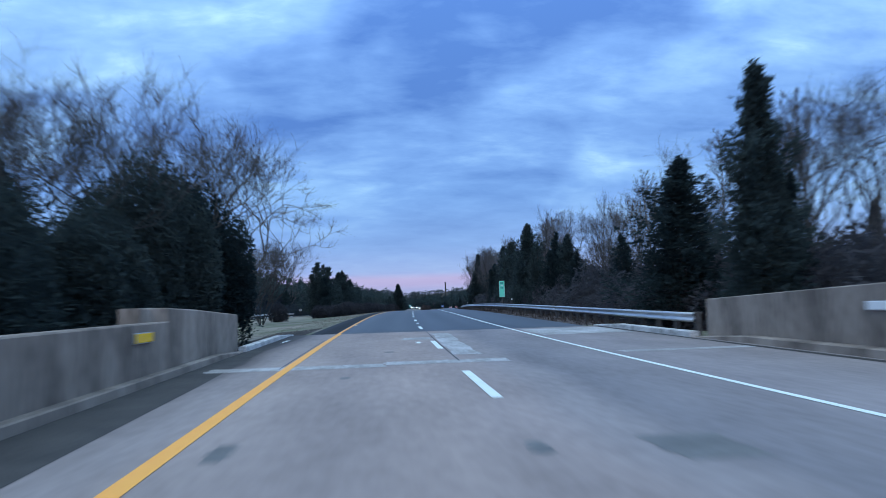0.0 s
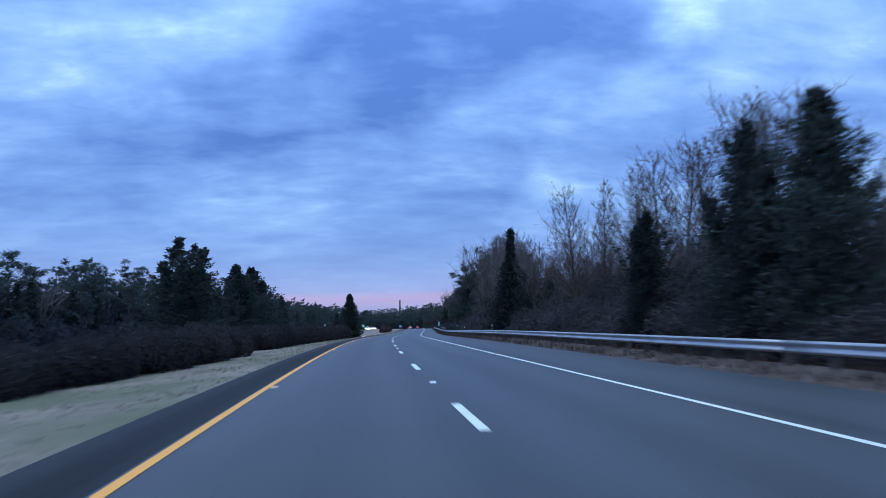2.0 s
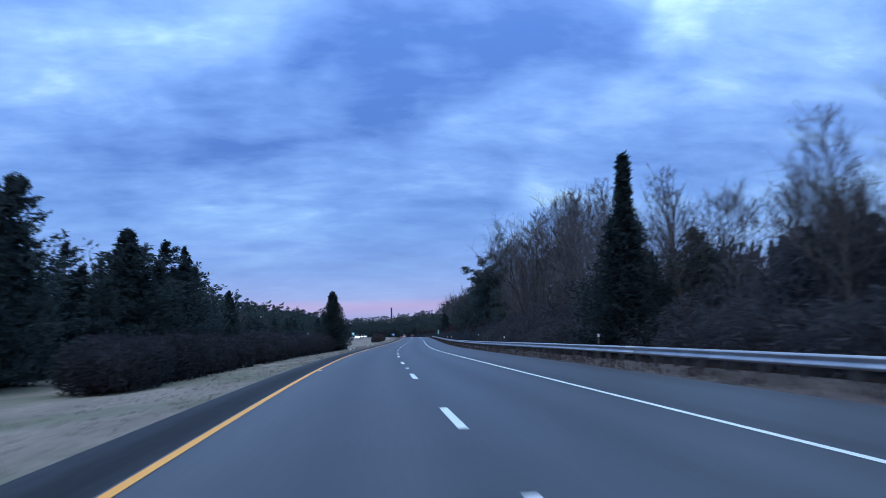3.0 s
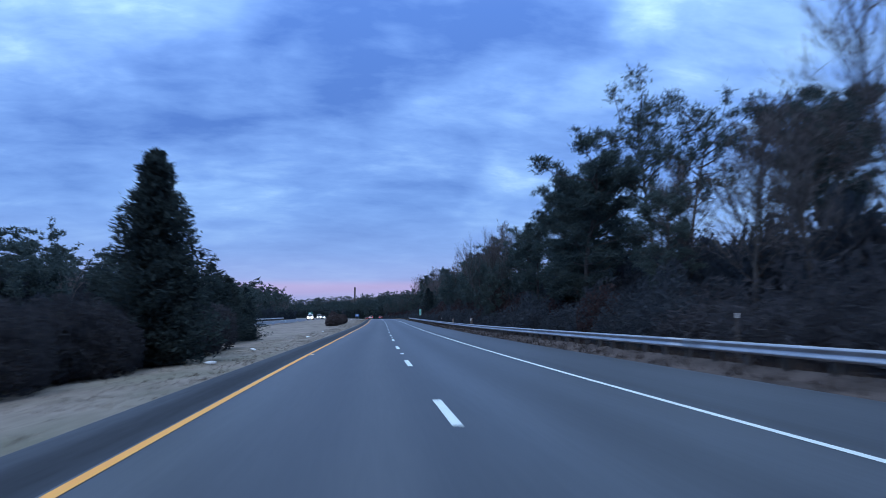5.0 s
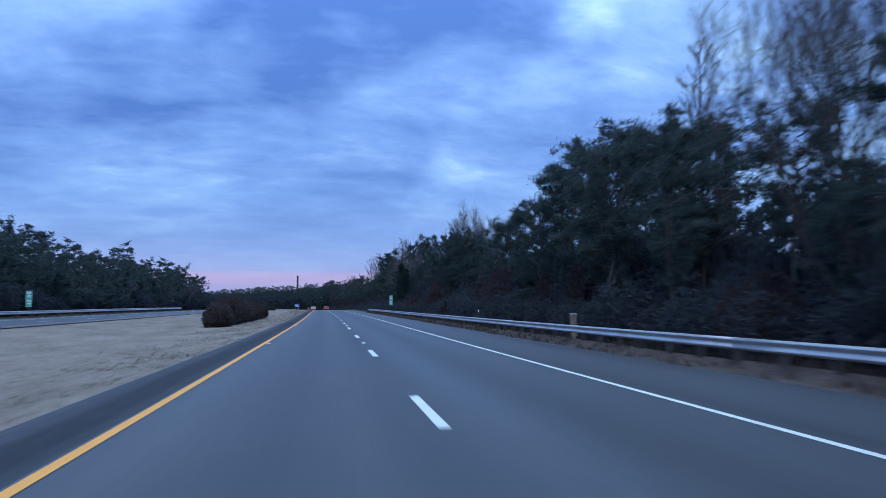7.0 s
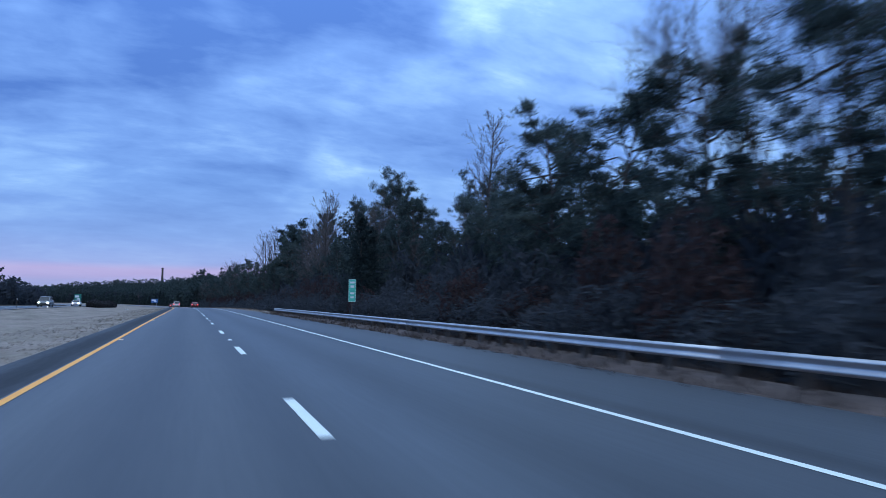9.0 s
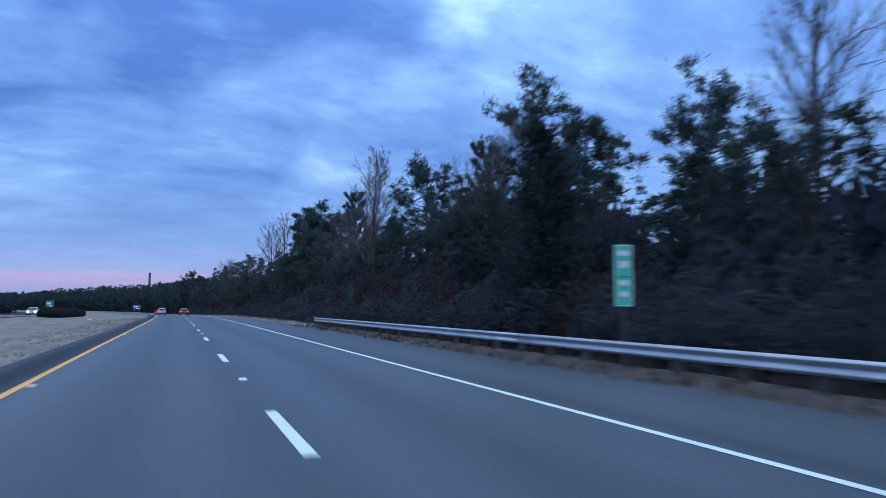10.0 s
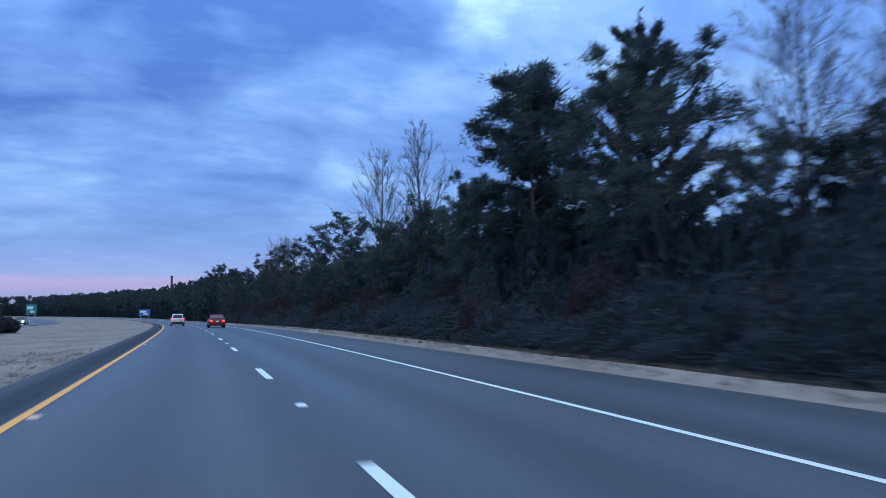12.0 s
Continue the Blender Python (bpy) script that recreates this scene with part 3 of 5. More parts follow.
def guardrail(label, s0, s1, lat, top, base, side, posts=True, step=1.905):
    """A W-beam rail on posts. side: -1 when its face looks to smaller offsets."""
    g = thing("guardrail", label, "guardrail", group="roadside guardrails")
    n = int((s1 - s0) / step)
    ss = np.linspace(s0, s1, n + 1)
    la = lat(ss)
    tp = top(ss)
    pr = rail_profile()
    piece = 12
    for a in range(0, n, piece):
        b = min(n, a + piece)
        V, F = [], []
        sub = np.linspace(ss[a], ss[b] + (0.12 if b < n else 0), (b - a) * 1 + 1)
        lo, to = np.interp(sub, ss, la), np.interp(sub, ss, tp)
        for i in range(len(sub)):
            for o, h in pr:
                V.append(at(sub[i], lo[i] + side * (o + (0.004 if a % 24 else 0.0)), to[i] - 0.155 + h))
        k = len(pr)
        for i in range(len(sub) - 1):
            for j in range(k - 1):
                F.append((i * k + j, i * k + j + 1, (i + 1) * k + j + 1, (i + 1) * k + j))
        me = mesh_from("beam", V, F, M_STEEL)
        me.polygons.foreach_set("use_smooth", [True] * len(me.polygons))
        ob = put("beam", me, g)
        ob.modifiers.new("thickness", "SOLIDIFY").thickness = 0.004
    if posts:
        for i in range(n + 1):
            bz = base(ss[i], la[i])
            h = round(float(tp[i] - bz - 0.02), 1)
            put("post", post_mesh(h), g, m=on_road(ss[i], la[i] - side * 0.09, bz))
    return g


def rail_top(s):
    return 0.72 + over(s, 9.0)


right_rail = guardrail("long galvanised W-beam guardrail on wooden posts beside the shoulder", 12.6, 416.0, lambda s: np.interp(s, [12, 24, 40], [8.45, 8.8, 9.0]), rail_top, lambda s, l: float(ground_dz(s, l)), -1)
guardrail("galvanised guardrail across the grassy median", 30, 132, lambda s: other_edge(s) + 0.9, lambda s: other_level(s) + 0.72, lambda s, l: float(ground_dz(s, l)), 1, step=3.81)
guardrail("galvanised guardrail on the far side of the opposite roadway", 232, 410, lambda s: other_edge(s) - OTHER_W - 0.6, lambda s: other_level(s) + 0.74, lambda s, l: float(ground_dz(s, l)), 1, step=3.81)


def flared_end():
    """The rail's rounded end shoe, bent away from the road."""
    V, F = [], []
    for i in range(7):
        w = i / 6 * math.pi * 0.9
        for h in (0.155, 0.05, -0.05, -0.155):
            V.append(at(416.0 + 0.22 * math.sin(w), 9.0 - 0.08 + 0.12 * (1 - math.cos(w)), float(rail_top(416.0)) - 0.155 + h))
    for i in range(6):
        for j in range(3):
            F.append((i * 4 + j, i * 4 + j + 1, (i + 1) * 4 + j + 1, (i + 1) * 4 + j))
    ob = put("end_shoe", mesh_from("end_shoe", V, F, M_STEEL), right_rail, "rounded steel end shoe")
    ob.modifiers.new("thickness", "SOLIDIFY").thickness = 0.006


flared_end()


# ---- bridge parapets and kerbs ----
def loft(name, stations, mat, parent, label=""):
    """A closed solid through cross-sections: (s, [(lat, dz), ...])."""
    V, F = [], []
    k = len(stations[0][1])
    for s, sec in stations:
        V += [at(s, a, b) for a, b in sec]
    for i in range(len(stations) - 1):
        for j in range(k):
            j2 = (j + 1) % k
            F.append((i * k + j, i * k + j2, (i + 1) * k + j2, (i + 1) * k + j))
    F.append(tuple(range(k - 1, -1, -1)))
    F.append(tuple((len(stations) - 1) * k + j for j in range(k)))
    return put(name, mesh_from(name, V, F, mat), parent, label)


def wall_section(inner, outer, top, chamfer=0.025):
    d = 1 if outer > inner else -1
    return [(inner, -0.1), (inner, top - chamfer), (inner + d * chamfer, top), (outer - d * chamfer, top), (outer, top - chamfer), (outer, -0.1)]


left_wall = thing("bridge_parapet", "low stained concrete bridge parapet with a taller end block", "parapet", kind="structure")
loft("wall", [(s, wall_section(-6.03, -6.45, 1.12)) for s in np.arange(-150, 4.6, 4.9)] + [(5.2, wall_section(-6.03, -6.33, 1.12))], M_PARAPET, left_wall)
loft("end_block", [(4.3, wall_section(-6.34, -6.75, 1.41)), (5.0, wall_section(-6.34, -6.75, 1.41)), (5.2, wall_section(-6.05, -6.75, 1.40)), (7.6, wall_section(-6.06, -6.7, 1.33)), (12.9, wall_section(-6.2, -6.65, 1.12))], M_PARAPET, left_wall, "taller sloping concrete end block")
right_wall = thing("bridge_parapet", "stained concrete bridge parapet sloping down at its end", "parapet", kind="structure")
loft("wall", [(s, wall_section(8.42, 8.85, 1.5)) for s in np.arange(-150, 0, 5.0)] + [(3.0, wall_section(8.42, 8.85, 1.5)), (11.6, wall_section(8.42, 8.85, 1.17))], M_PARAPET, right_wall)


def kerb(name, label, inner, outer, s0, s1, h, flat_end, mat):
    d = 1 if outer > inner else -1
    st = []
    for s in np.linspace(s0, s1, int((s1 - s0) / 3.0) + 1):
        hh = h * min(1.0, max(0.15, (s1 - s) / flat_end))
        st.append((float(s), [(inner, -0.1), (inner + d * 0.02, hh - 0.02), (inner + d * 0.05, hh), (outer, hh), (outer, -0.1)]))
    loft(name, st, mat, tagged(new(name + "_line"), label, "kerb", kind="structure"))


kerb("kerb", "concrete kerb at the foot of the low parapet", -5.80, -6.03, -150, 11.95, 0.15, 0.1, M_PARAPET)
kerb("kerb", "white concrete kerb tapering off beyond the bridge", -5.74, -5.98, 12.0, 22.4, 0.16, 1.2, M_KERB)
kerb("kerb", "concrete kerb at the foot of the taller parapet", 8.0, 8.42, -150, 11.6, 0.18, 0.1, M_PARAPET)
kerb("kerb", "white concrete kerb tapering off before the guardrail", 7.84, 8.16, 11.65, 22.6, 0.18, 2.0, M_KERB)


def reflector(label, s, lat, dz, mat, face):
    t = thing("reflector", label, "reflector", on_road(s, lat, dz), group="parapet reflectors")
    bm = bmesh.new()
    box(bm, -0.02, 0.02, -0.46, 0.46, -0.085, 0.085, 0.01)
    part("lens", bm, mat, t)
    bm = bmesh.new()
    box(bm, 0.0 if face < 0 else -0.035, 0.035 if face < 0 else 0.0, -0.48, 0.48, -0.10, 0.10, 0.006)
    part("backplate", bm, M_STEEL, t)


reflector("amber reflector plate bolted to the low parapet", 3.5, -5.99, 0.86, M_AMBER, 1)
reflector("white reflector plate bolted to the taller parapet", 3.4, 8.38, 1.02, M_SIGNWHITE, -1)


def deck_patch(name, label, s0, s1, l0, l1, mat, lift, seed, skew=0.0):
    """A repair patch with a slightly ragged outline."""
    r = random.Random(seed)
    pts = []
    for i in range(9):
        pts.append((s0 + (s1 - s0) * i / 8, l0 + r.uniform(-0.06, 0.06) + skew * i / 8))
    for i in range(9):
        pts.append((s1 - (s1 - s0) * i / 8, l1 + r.uniform(-0.06, 0.06) + skew * (1 - i / 8)))
    V = [at(s, l, lift) for s, l in pts]
    F = [(i, i + 1, 16 - i, 17 - i) for i in range(8)]
    put(name, mesh_from(name, V, F, mat), deck, label)


deck_patch("repair_patch", "pale concrete repair patch", 8.0, 19.5, 0.15, 0.85, M_PATCH, 0.004, 1, 0.08)
deck_patch("repair_patch", "pale transverse concrete band", 5.3, 6.1, -5.4, -1.6, M_PATCH, 0.004, 2)
deck_patch("repair_patch", "pale transverse concrete band", 5.7, 6.5, -1.55, 1.2, M_PATCH, 0.0045, 3)
deck_patch("repair_patch", "pale concrete repair patch", 15.3, 16.7, -1.0, 0.05, M_PATCH, 0.004, 4)
deck_patch("paint_scrap", "worn scrap of white paint", 13.3, 14.1, -0.56, -0.42, M_WHITE, 0.004, 7)
deck_patch("paint_scrap", "worn scrap of white paint", 16.2, 17.7, -5.36, -5.24, M_WHITE, 0.004, 8)
deck_patch("repair_patch", "pale transverse concrete band", 7.0, 7.5, 4.2, 7.6, M_PATCH, 0.004, 5)
deck_patch("repair_patch", "pale concrete strip at the deck's end", 15.8, 20.6, 4.1, 7.5, M_PATCH, 0.004, 6)
for i, (s, l, w, d) in enumerate(((-3.6, -3.3, 0.24, 0.8), (3.1, -2.4, 0.2, 0.4), (-3.9, -0.25, 0.16, 0.6), (-4.4, 0.9, 0.8, 1.1), (9.5, -1.6, 0.25, 0.4))):
    deck_patch("stain", "dark oil stain", s, s + d, l, l + w, M_STAIN, 0.003, 20 + i)
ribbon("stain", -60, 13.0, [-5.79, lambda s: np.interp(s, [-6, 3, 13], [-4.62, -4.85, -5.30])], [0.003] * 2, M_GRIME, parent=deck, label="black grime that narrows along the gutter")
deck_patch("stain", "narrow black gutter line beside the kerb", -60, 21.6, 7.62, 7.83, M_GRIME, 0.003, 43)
ribbon("tar_seam", 6.2, BRIDGE_END, [0.10, 0.135], [0.007, 0.007], M_TAR, parent=deck, label="black tar seam along the lane joint")
ribbon("tar_seam", 5.6, 17.0, [-3.86, -3.835], [0.007, 0.007], M_TAR, parent=deck, label="black tar seam along the lane joint")
ribbon("expansion_joint", BRIDGE_END - 0.04, BRIDGE_END + 0.03, [-5.1, 0, 7.4], [0.004] * 3, M_TAR, step=0.07, parent=deck, label="dark joint at the deck's end")


# ---- plants ----
def scatter_needles(r, centres, size, slim, along=None, bias=0.0):
    """One small pointed tuft at each centre, of random turn or leaning along given directions."""
    n = len(centres)
    a = r.normal(size=(n, 3))
    a /= np.linalg.norm(a, axis=1)[:, None]
    if along is not None:
        a = a + np.asarray(along) * bias
        a /= np.linalg.norm(a, axis=1)[:, None] + 1e-9
    s = np.cross(a, r.normal(size=(n, 3)))
    s /= np.linalg.norm(s, axis=1)[:, None] + 1e-9
    k = (size * r.uniform(0.7, 1.3, n))[:, None]
    c = np.asarray(centres)
    return np.stack([c - a * k - s * k * slim, c - a * k * 0.6 + s * k * slim, c + a * k * 1.2], 1)


def cedar_quads(seed, h, rad, n=3000, leaf=0.11, forks=1, bare=0.03, limbs=120, ragged=1.0, power=1.05, bulge=0.6):
    """Pointed cedar crown: a dense core and upswept boughs of uneven length, with one or more ragged leaders."""
    r = np.random.RandomState(seed)
    pts, dirs = [], []
    tips = [(0.0, 0.0, h)] + [(r.uniform(-0.5, 0.5) * rad, r.uniform(-0.5, 0.5) * rad, h * r.uniform(0.72, 0.92)) for _ in range(forks - 1)]
    per = max(8, int(0.7 * n / limbs))
    for ti, (tx, ty, th) in enumerate(tips):
        wide = rad * (1.0 if ti == 0 else 0.6)
        m = int(0.3 * n / len(tips))
        u = bare + (1 - bare) * r.rand(m) ** 1.25
        ang = r.rand(m) * 2 * math.pi
        rr = 0.80 * wide * (1 - u) ** power * (1 + bulge * u) * (0.8 + 0.2 * np.sin(ang * 3 + u * 9 + seed)) * r.rand(m) ** 0.5 + 0.03
        pts.append(np.stack([np.cos(ang) * rr + tx * u ** 1.5, np.sin(ang) * rr + ty * u ** 1.5, th * u], -1))
        dirs.append(np.stack([np.cos(ang) * 0.5, np.sin(ang) * 0.5, 0.9 + 0 * u], -1))
        count = limbs // len(tips)
        for k in range(count):
            u = bare + (0.985 - bare) * ((k + r.rand()) / count) ** 1.15
            a = k * 2.4 + r.uniform(-0.5, 0.5)
            lump = 1 + ragged * (0.26 * math.sin(u * 21 + seed) + 0.15 * math.sin(a * 2 + u * 6 + seed))
            reach = wide * min(1.0, 0.62 + u * 3.5) * (1 - u) ** power * (1 + bulge * u) * lump * r.uniform(1 - 0.38 * ragged, 1 + 0.18 * ragged) + 0.10
            f = r.rand(per) ** 0.7
            g = (0.06 + 0.18 * reach * (1 - 0.75 * f))[:, None]
            rise = 0.30 + 0.55 * u
            c = np.stack([np.cos(a) * reach * f + tx * u ** 1.5, np.sin(a) * reach * f + ty * u ** 1.5, th * u + rise * reach * f ** 1.6], -1)
            pts.append(c + r.normal(size=(per, 3)) * g * np.array([1, 1, 0.8]))
            dirs.append(np.tile([math.cos(a) * 0.8, math.sin(a) * 0.8, 0.7], (per, 1)))
        f = r.rand(40)
        pts.append(np.stack([tx + r.normal(size=40) * 0.07, ty + r.normal(size=40) * 0.07, th * (0.93 + 0.09 * f)], -1))
        dirs.append(np.tile([0, 0, 1.0], (40, 1)))
    return scatter_needles(r, np.concatenate(pts), leaf * h / 9.0, 0.50, np.concatenate(dirs), 1.0)


def limb_path(r, p, d, length, bends, droop=0.0, wander=0.25):
    pts = [Vector(p)]
    d = Vector(d).normalized()
    for _ in range(bends):
        d = (d + Vector(r.normal(size=3)) * wander + Vector((0, 0, droop))).normalized()
        pts.append(pts[-1] + d * (length / bends))
    return pts, d


def pine_parts(seed, h, spread, low=0.42, puffs=10, leaf=0.18, per=52, limbs=26, slim=0.185):
    """Trunk mesh data and needles of a pitch pine: crooked limbs that fork, with needle puffs at their ends and sky between."""
    r = np.random.RandomState(seed)
    TV, TF, cs, ds = [], [], [], []
    trunk, _ = limb_path(r, (0, 0, -0.3), (0, 0, 1), h * 0.97, 7, 0.15, 0.075)
    base = 0.011 * h + 0.03
    v, f = tube_faces(trunk, [base * (1 - 0.8 * i / 7) for i in range(8)], 7)
    TV += v
    TF += f

    def puff(q, size):
        o = r.normal(size=(per, 3)) * np.array([1.0, 1.0, 0.62]) * size
        cs.append(np.array(q) + o + np.array([0, 0, 0.06]))
        ds.append(o / (np.linalg.norm(o, axis=1)[:, None] + 1e-6) + np.array([0, 0, 0.45]))

    for b in range(limbs):
        u = low + (0.97 - low) * ((b + r.rand()) / limbs) ** 0.9
        i = min(6, int(u * 7))
        p = trunk[i].lerp(trunk[i + 1], u * 7 - i)
        a = b * 2.4 + r.uniform(-0.6, 0.6)
        w = min(1, max(0.03, (1.0 - u) / (1.03 - low)))
        length = spread * (0.32 + 0.88 * math.sin(math.pi * w ** 0.60)) * r.uniform(0.5, 1.22)
        pts, d = limb_path(r, p, (math.cos(a), math.sin(a), 0.10 + 0.6 * u * r.rand()), length, 4, 0.09, 0.26)
        v, f = tube_faces(pts, [base * 0.30 * (1 - 0.85 * k / 4) + 0.010 for k in range(5)], 4, len(TV))
        TV += v
        TF += f
        for c in range(puffs):
            w = r.uniform(0.35, 1.0)
            k = min(3, int(w * 4))
            q = pts[k].lerp(pts[k + 1], min(1.0, w * 4 - k))
            e = (d + Vector(r.normal(size=3)) * 0.75 + Vector((0, 0, 0.35))).normalized()
            tip = q + e * spread * r.uniform(0.08, 0.30)
            if c % 2 == 0:
                v, f = tube_faces([q, tip], [0.022, 0.008], 3, len(TV))
                TV += v
                TF += f
            puff(tip, r.uniform(0.15, 0.29) * (0.72 + spread / 9))
    for c in range(8):
        puff(trunk[7] + Vector((r.normal() * 0.5, r.normal() * 0.5, -abs(r.normal()) * 0.5)), 0.26)
    return TV, TF, scatter_needles(r, np.concatenate(cs), leaf, slim, np.concatenate(ds), 1.0)


def white_pine_parts(seed, h, reach):
    """A leader with whorls of long limbs that sweep up at their tips, needles in narrow plumes along them."""
    r = np.random.RandomState(seed)
    TV, TF, cs, ds = [], [], [], []
    trunk, _ = limb_path(r, (0, 0, -0.3), (0, 0, 1), h, 8, 0.2, 0.03)
    v, f = tube_faces(trunk, [0.02 * h * (1 - 0.92 * i / 8) for i in range(9)], 8)
    TV += v
    TF += f
    z, turn = 0.20 * h, 0.0
    while z < 0.955 * h:
        u = z / h
        i = min(7, int(u * 8))
        p = trunk[i].lerp(trunk[i + 1], u * 8 - i)
        for k in range(5):
            a = turn + k * 1.257 + r.uniform(-0.3, 0.3)
            length = reach * (1.04 - u) ** 0.55 * r.uniform(0.6, 1.2)
            d = Vector((math.cos(a), math.sin(a), 0.05 + 0.75 * u * u))
            pts = [p]
            for q in range(6):
                d = (d + Vector((0, 0, 0.05 + 0.075 * q)) + Vector(r.normal(size=3)) * 0.05).normalized()
                pts.append(pts[-1] + d * length / 6)
            v, f = tube_faces(pts, [0.05 * (1 - 0.85 * q / 6) * (1.2 - u) + 0.008 for q in range(7)], 4, len(TV))
            TV += v
            TF += f
            for _ in range(int(12 + 30 * length / reach)):
                w = (0.22 + 0.78 * r.rand() ** 0.8) * 6
                q = min(5, int(w))
                c = pts[q].lerp(pts[q + 1], w - q)
                o = r.normal(size=(12, 3)) * np.array([0.10, 0.10, 0.08])
                cs.append(np.array(c) + o)
                e = (pts[q + 1] - pts[q]).normalized()
                ds.append(np.tile(np.array(e), (12, 1)) * 1.2 + o * 5)
        z += h * 0.066 * r.uniform(0.8, 1.2)
        turn += 0.7
    cs.append(np.array(trunk[8]) + r.normal(size=(90, 3)) * np.array([0.09, 0.09, 0.6]) + np.array([0, 0, -0.3]))
    ds.append(np.tile([0, 0, 1.5], (90, 1)))
    return TV, TF, scatter_needles(r, np.concatenate(cs), 0.17, 0.20, np.concatenate(ds), 1.0)


def bare_parts(seed, h, spread, stems=1, fork=4):
    """Trunk-and-limb tubes and fine twig quads of a leafless tree."""
    r = np.random.RandomState(seed)
    TV, TF, tw = [], [], []

    def grow(p, d, length, rad, depth):
        pts, d2 = limb_path(r, p, d, length, 3, 0.05, 0.16)
        v, f = tube_faces(pts, [rad * (1 - 0.42 * k / 3) for k in range(4)], 6 if depth == 0 else (4 if depth < 3 else 3), len(TV))
        TV.extend(v)
        TF.extend(f)
        if depth >= fork:
            for _ in range(14):
                q = pts[1].lerp(pts[3], r.rand())
                e = (d2 + Vector(r.normal(size=3)) * 0.7 + Vector((0, 0, 0.3))).normalized()
                L = length * r.uniform(0.35, 0.8)
                s = e.cross(Vector(r.normal(size=3))).normalized() * 0.007
                m1 = q + e * L * 0.5 + Vector(r.normal(size=3)) * 0.05 * L
                tw.append([q - s, q + s, m1 + s * 0.7, m1 - s * 0.7])
                m2 = m1 + (e + Vector(r.normal(size=3)) * 0.3).normalized() * L * 0.5
                tw.append([m1 - s * 0.7, m1 + s * 0.7, m2 + s * 0.3, m2 - s * 0.3])
            return
        n = 3 if r.rand() < 0.7 else 2
        if depth == 0:
            n = 4
        for i in range(n):
            side = Vector(r.normal(size=3))
            side = (side - d2 * side.dot(d2)).normalized()
            e = (d2 * 0.85 + side * spread * r.uniform(0.5, 1.1) + Vector((0, 0, 0.22))).normalized()
            q = pts[3] if i == 0 else pts[2].lerp(pts[3], r.rand())
            grow(q, e, length * r.uniform(0.66, 0.88), rad * 0.58, depth + 1)

    for k in range(stems):
        a = k * 2.1
        grow((0.12 * math.cos(a), 0.12 * math.sin(a), -0.2), (0.28 * math.cos(a) * (stems > 1), 0.28 * math.sin(a) * (stems > 1), 1), h * 0.29, (h * 0.012 + 0.02) / stems ** 0.5, 0)
    return TV, TF, np.array(tw)


def tall_bare_parts(seed, h, reach):
    """Slender leafless tree: one leading trunk, upswept branches and a haze of twigs."""
    r = np.random.RandomState(seed)
    TV, TF, tw = [], [], []
    trunk, _ = limb_path(r, (0, 0, -0.2), (0, 0, 1), h, 9, 0.12, 0.035)
    rad = [0.011 * h * (1 - 0.93 * i / 9) + 0.006 for i in range(10)]
    v, f = tube_faces(trunk, rad, 6)
    TV += v
    TF += f
    n = 38
    for b in range(n):
        u = 0.26 + 0.72 * (b + r.rand()) / n
        i = min(8, int(u * 9))
        p = trunk[i].lerp(trunk[i + 1], u * 9 - i)
        a = b * 2.4 + r.uniform(-0.6, 0.6)
        length = h * reach * (1.08 - u) * r.uniform(0.6, 1.15) + 0.35
        pts, d = limb_path(r, p, (math.cos(a), math.sin(a), r.uniform(0.8, 1.5)), length, 3, 0.10, 0.09)
        v, f = tube_faces(pts, [0.32 * rad[i] * (1 - 0.75 * k / 3) + 0.006 for k in range(4)], 3, len(TV))
        TV += v
        TF += f
        for c in range(4):
            q = pts[0].lerp(pts[1], 1.0) if c == 0 else pts[1].lerp(pts[3], r.rand())
            e = (d + Vector(r.normal(size=3)) * 0.45).normalized()
            sub_pts, d2 = limb_path(r, q, e, length * r.uniform(0.35, 0.7), 2, 0.08, 0.1)
            for k in range(2):
                s = d2.cross(Vector(r.normal(size=3))).normalized() * (0.012 - 0.004 * k)
                tw.append([sub_pts[k] - s, sub_pts[k] + s, sub_pts[k + 1] + s * 0.7, sub_pts[k + 1] - s * 0.7])
            for _ in range(12):
                q2 = sub_pts[0].lerp(sub_pts[2], r.rand()) if r.rand() < 0.5 else sub_pts[1].lerp(sub_pts[2], r.rand())
                e2 = (d2 + Vector(r.normal(size=3)) * 0.5 + Vector((0, 0, 0.25))).normalized()
                s = e2.cross(Vector(r.normal(size=3))).normalized() * 0.0095
                m1 = q2 + e2 * length * r.uniform(0.15, 0.36)
                tw.append([q2 - s, q2 + s, m1 + s * 0.35, m1 - s * 0.35])
    return TV, TF, np.array(tw)


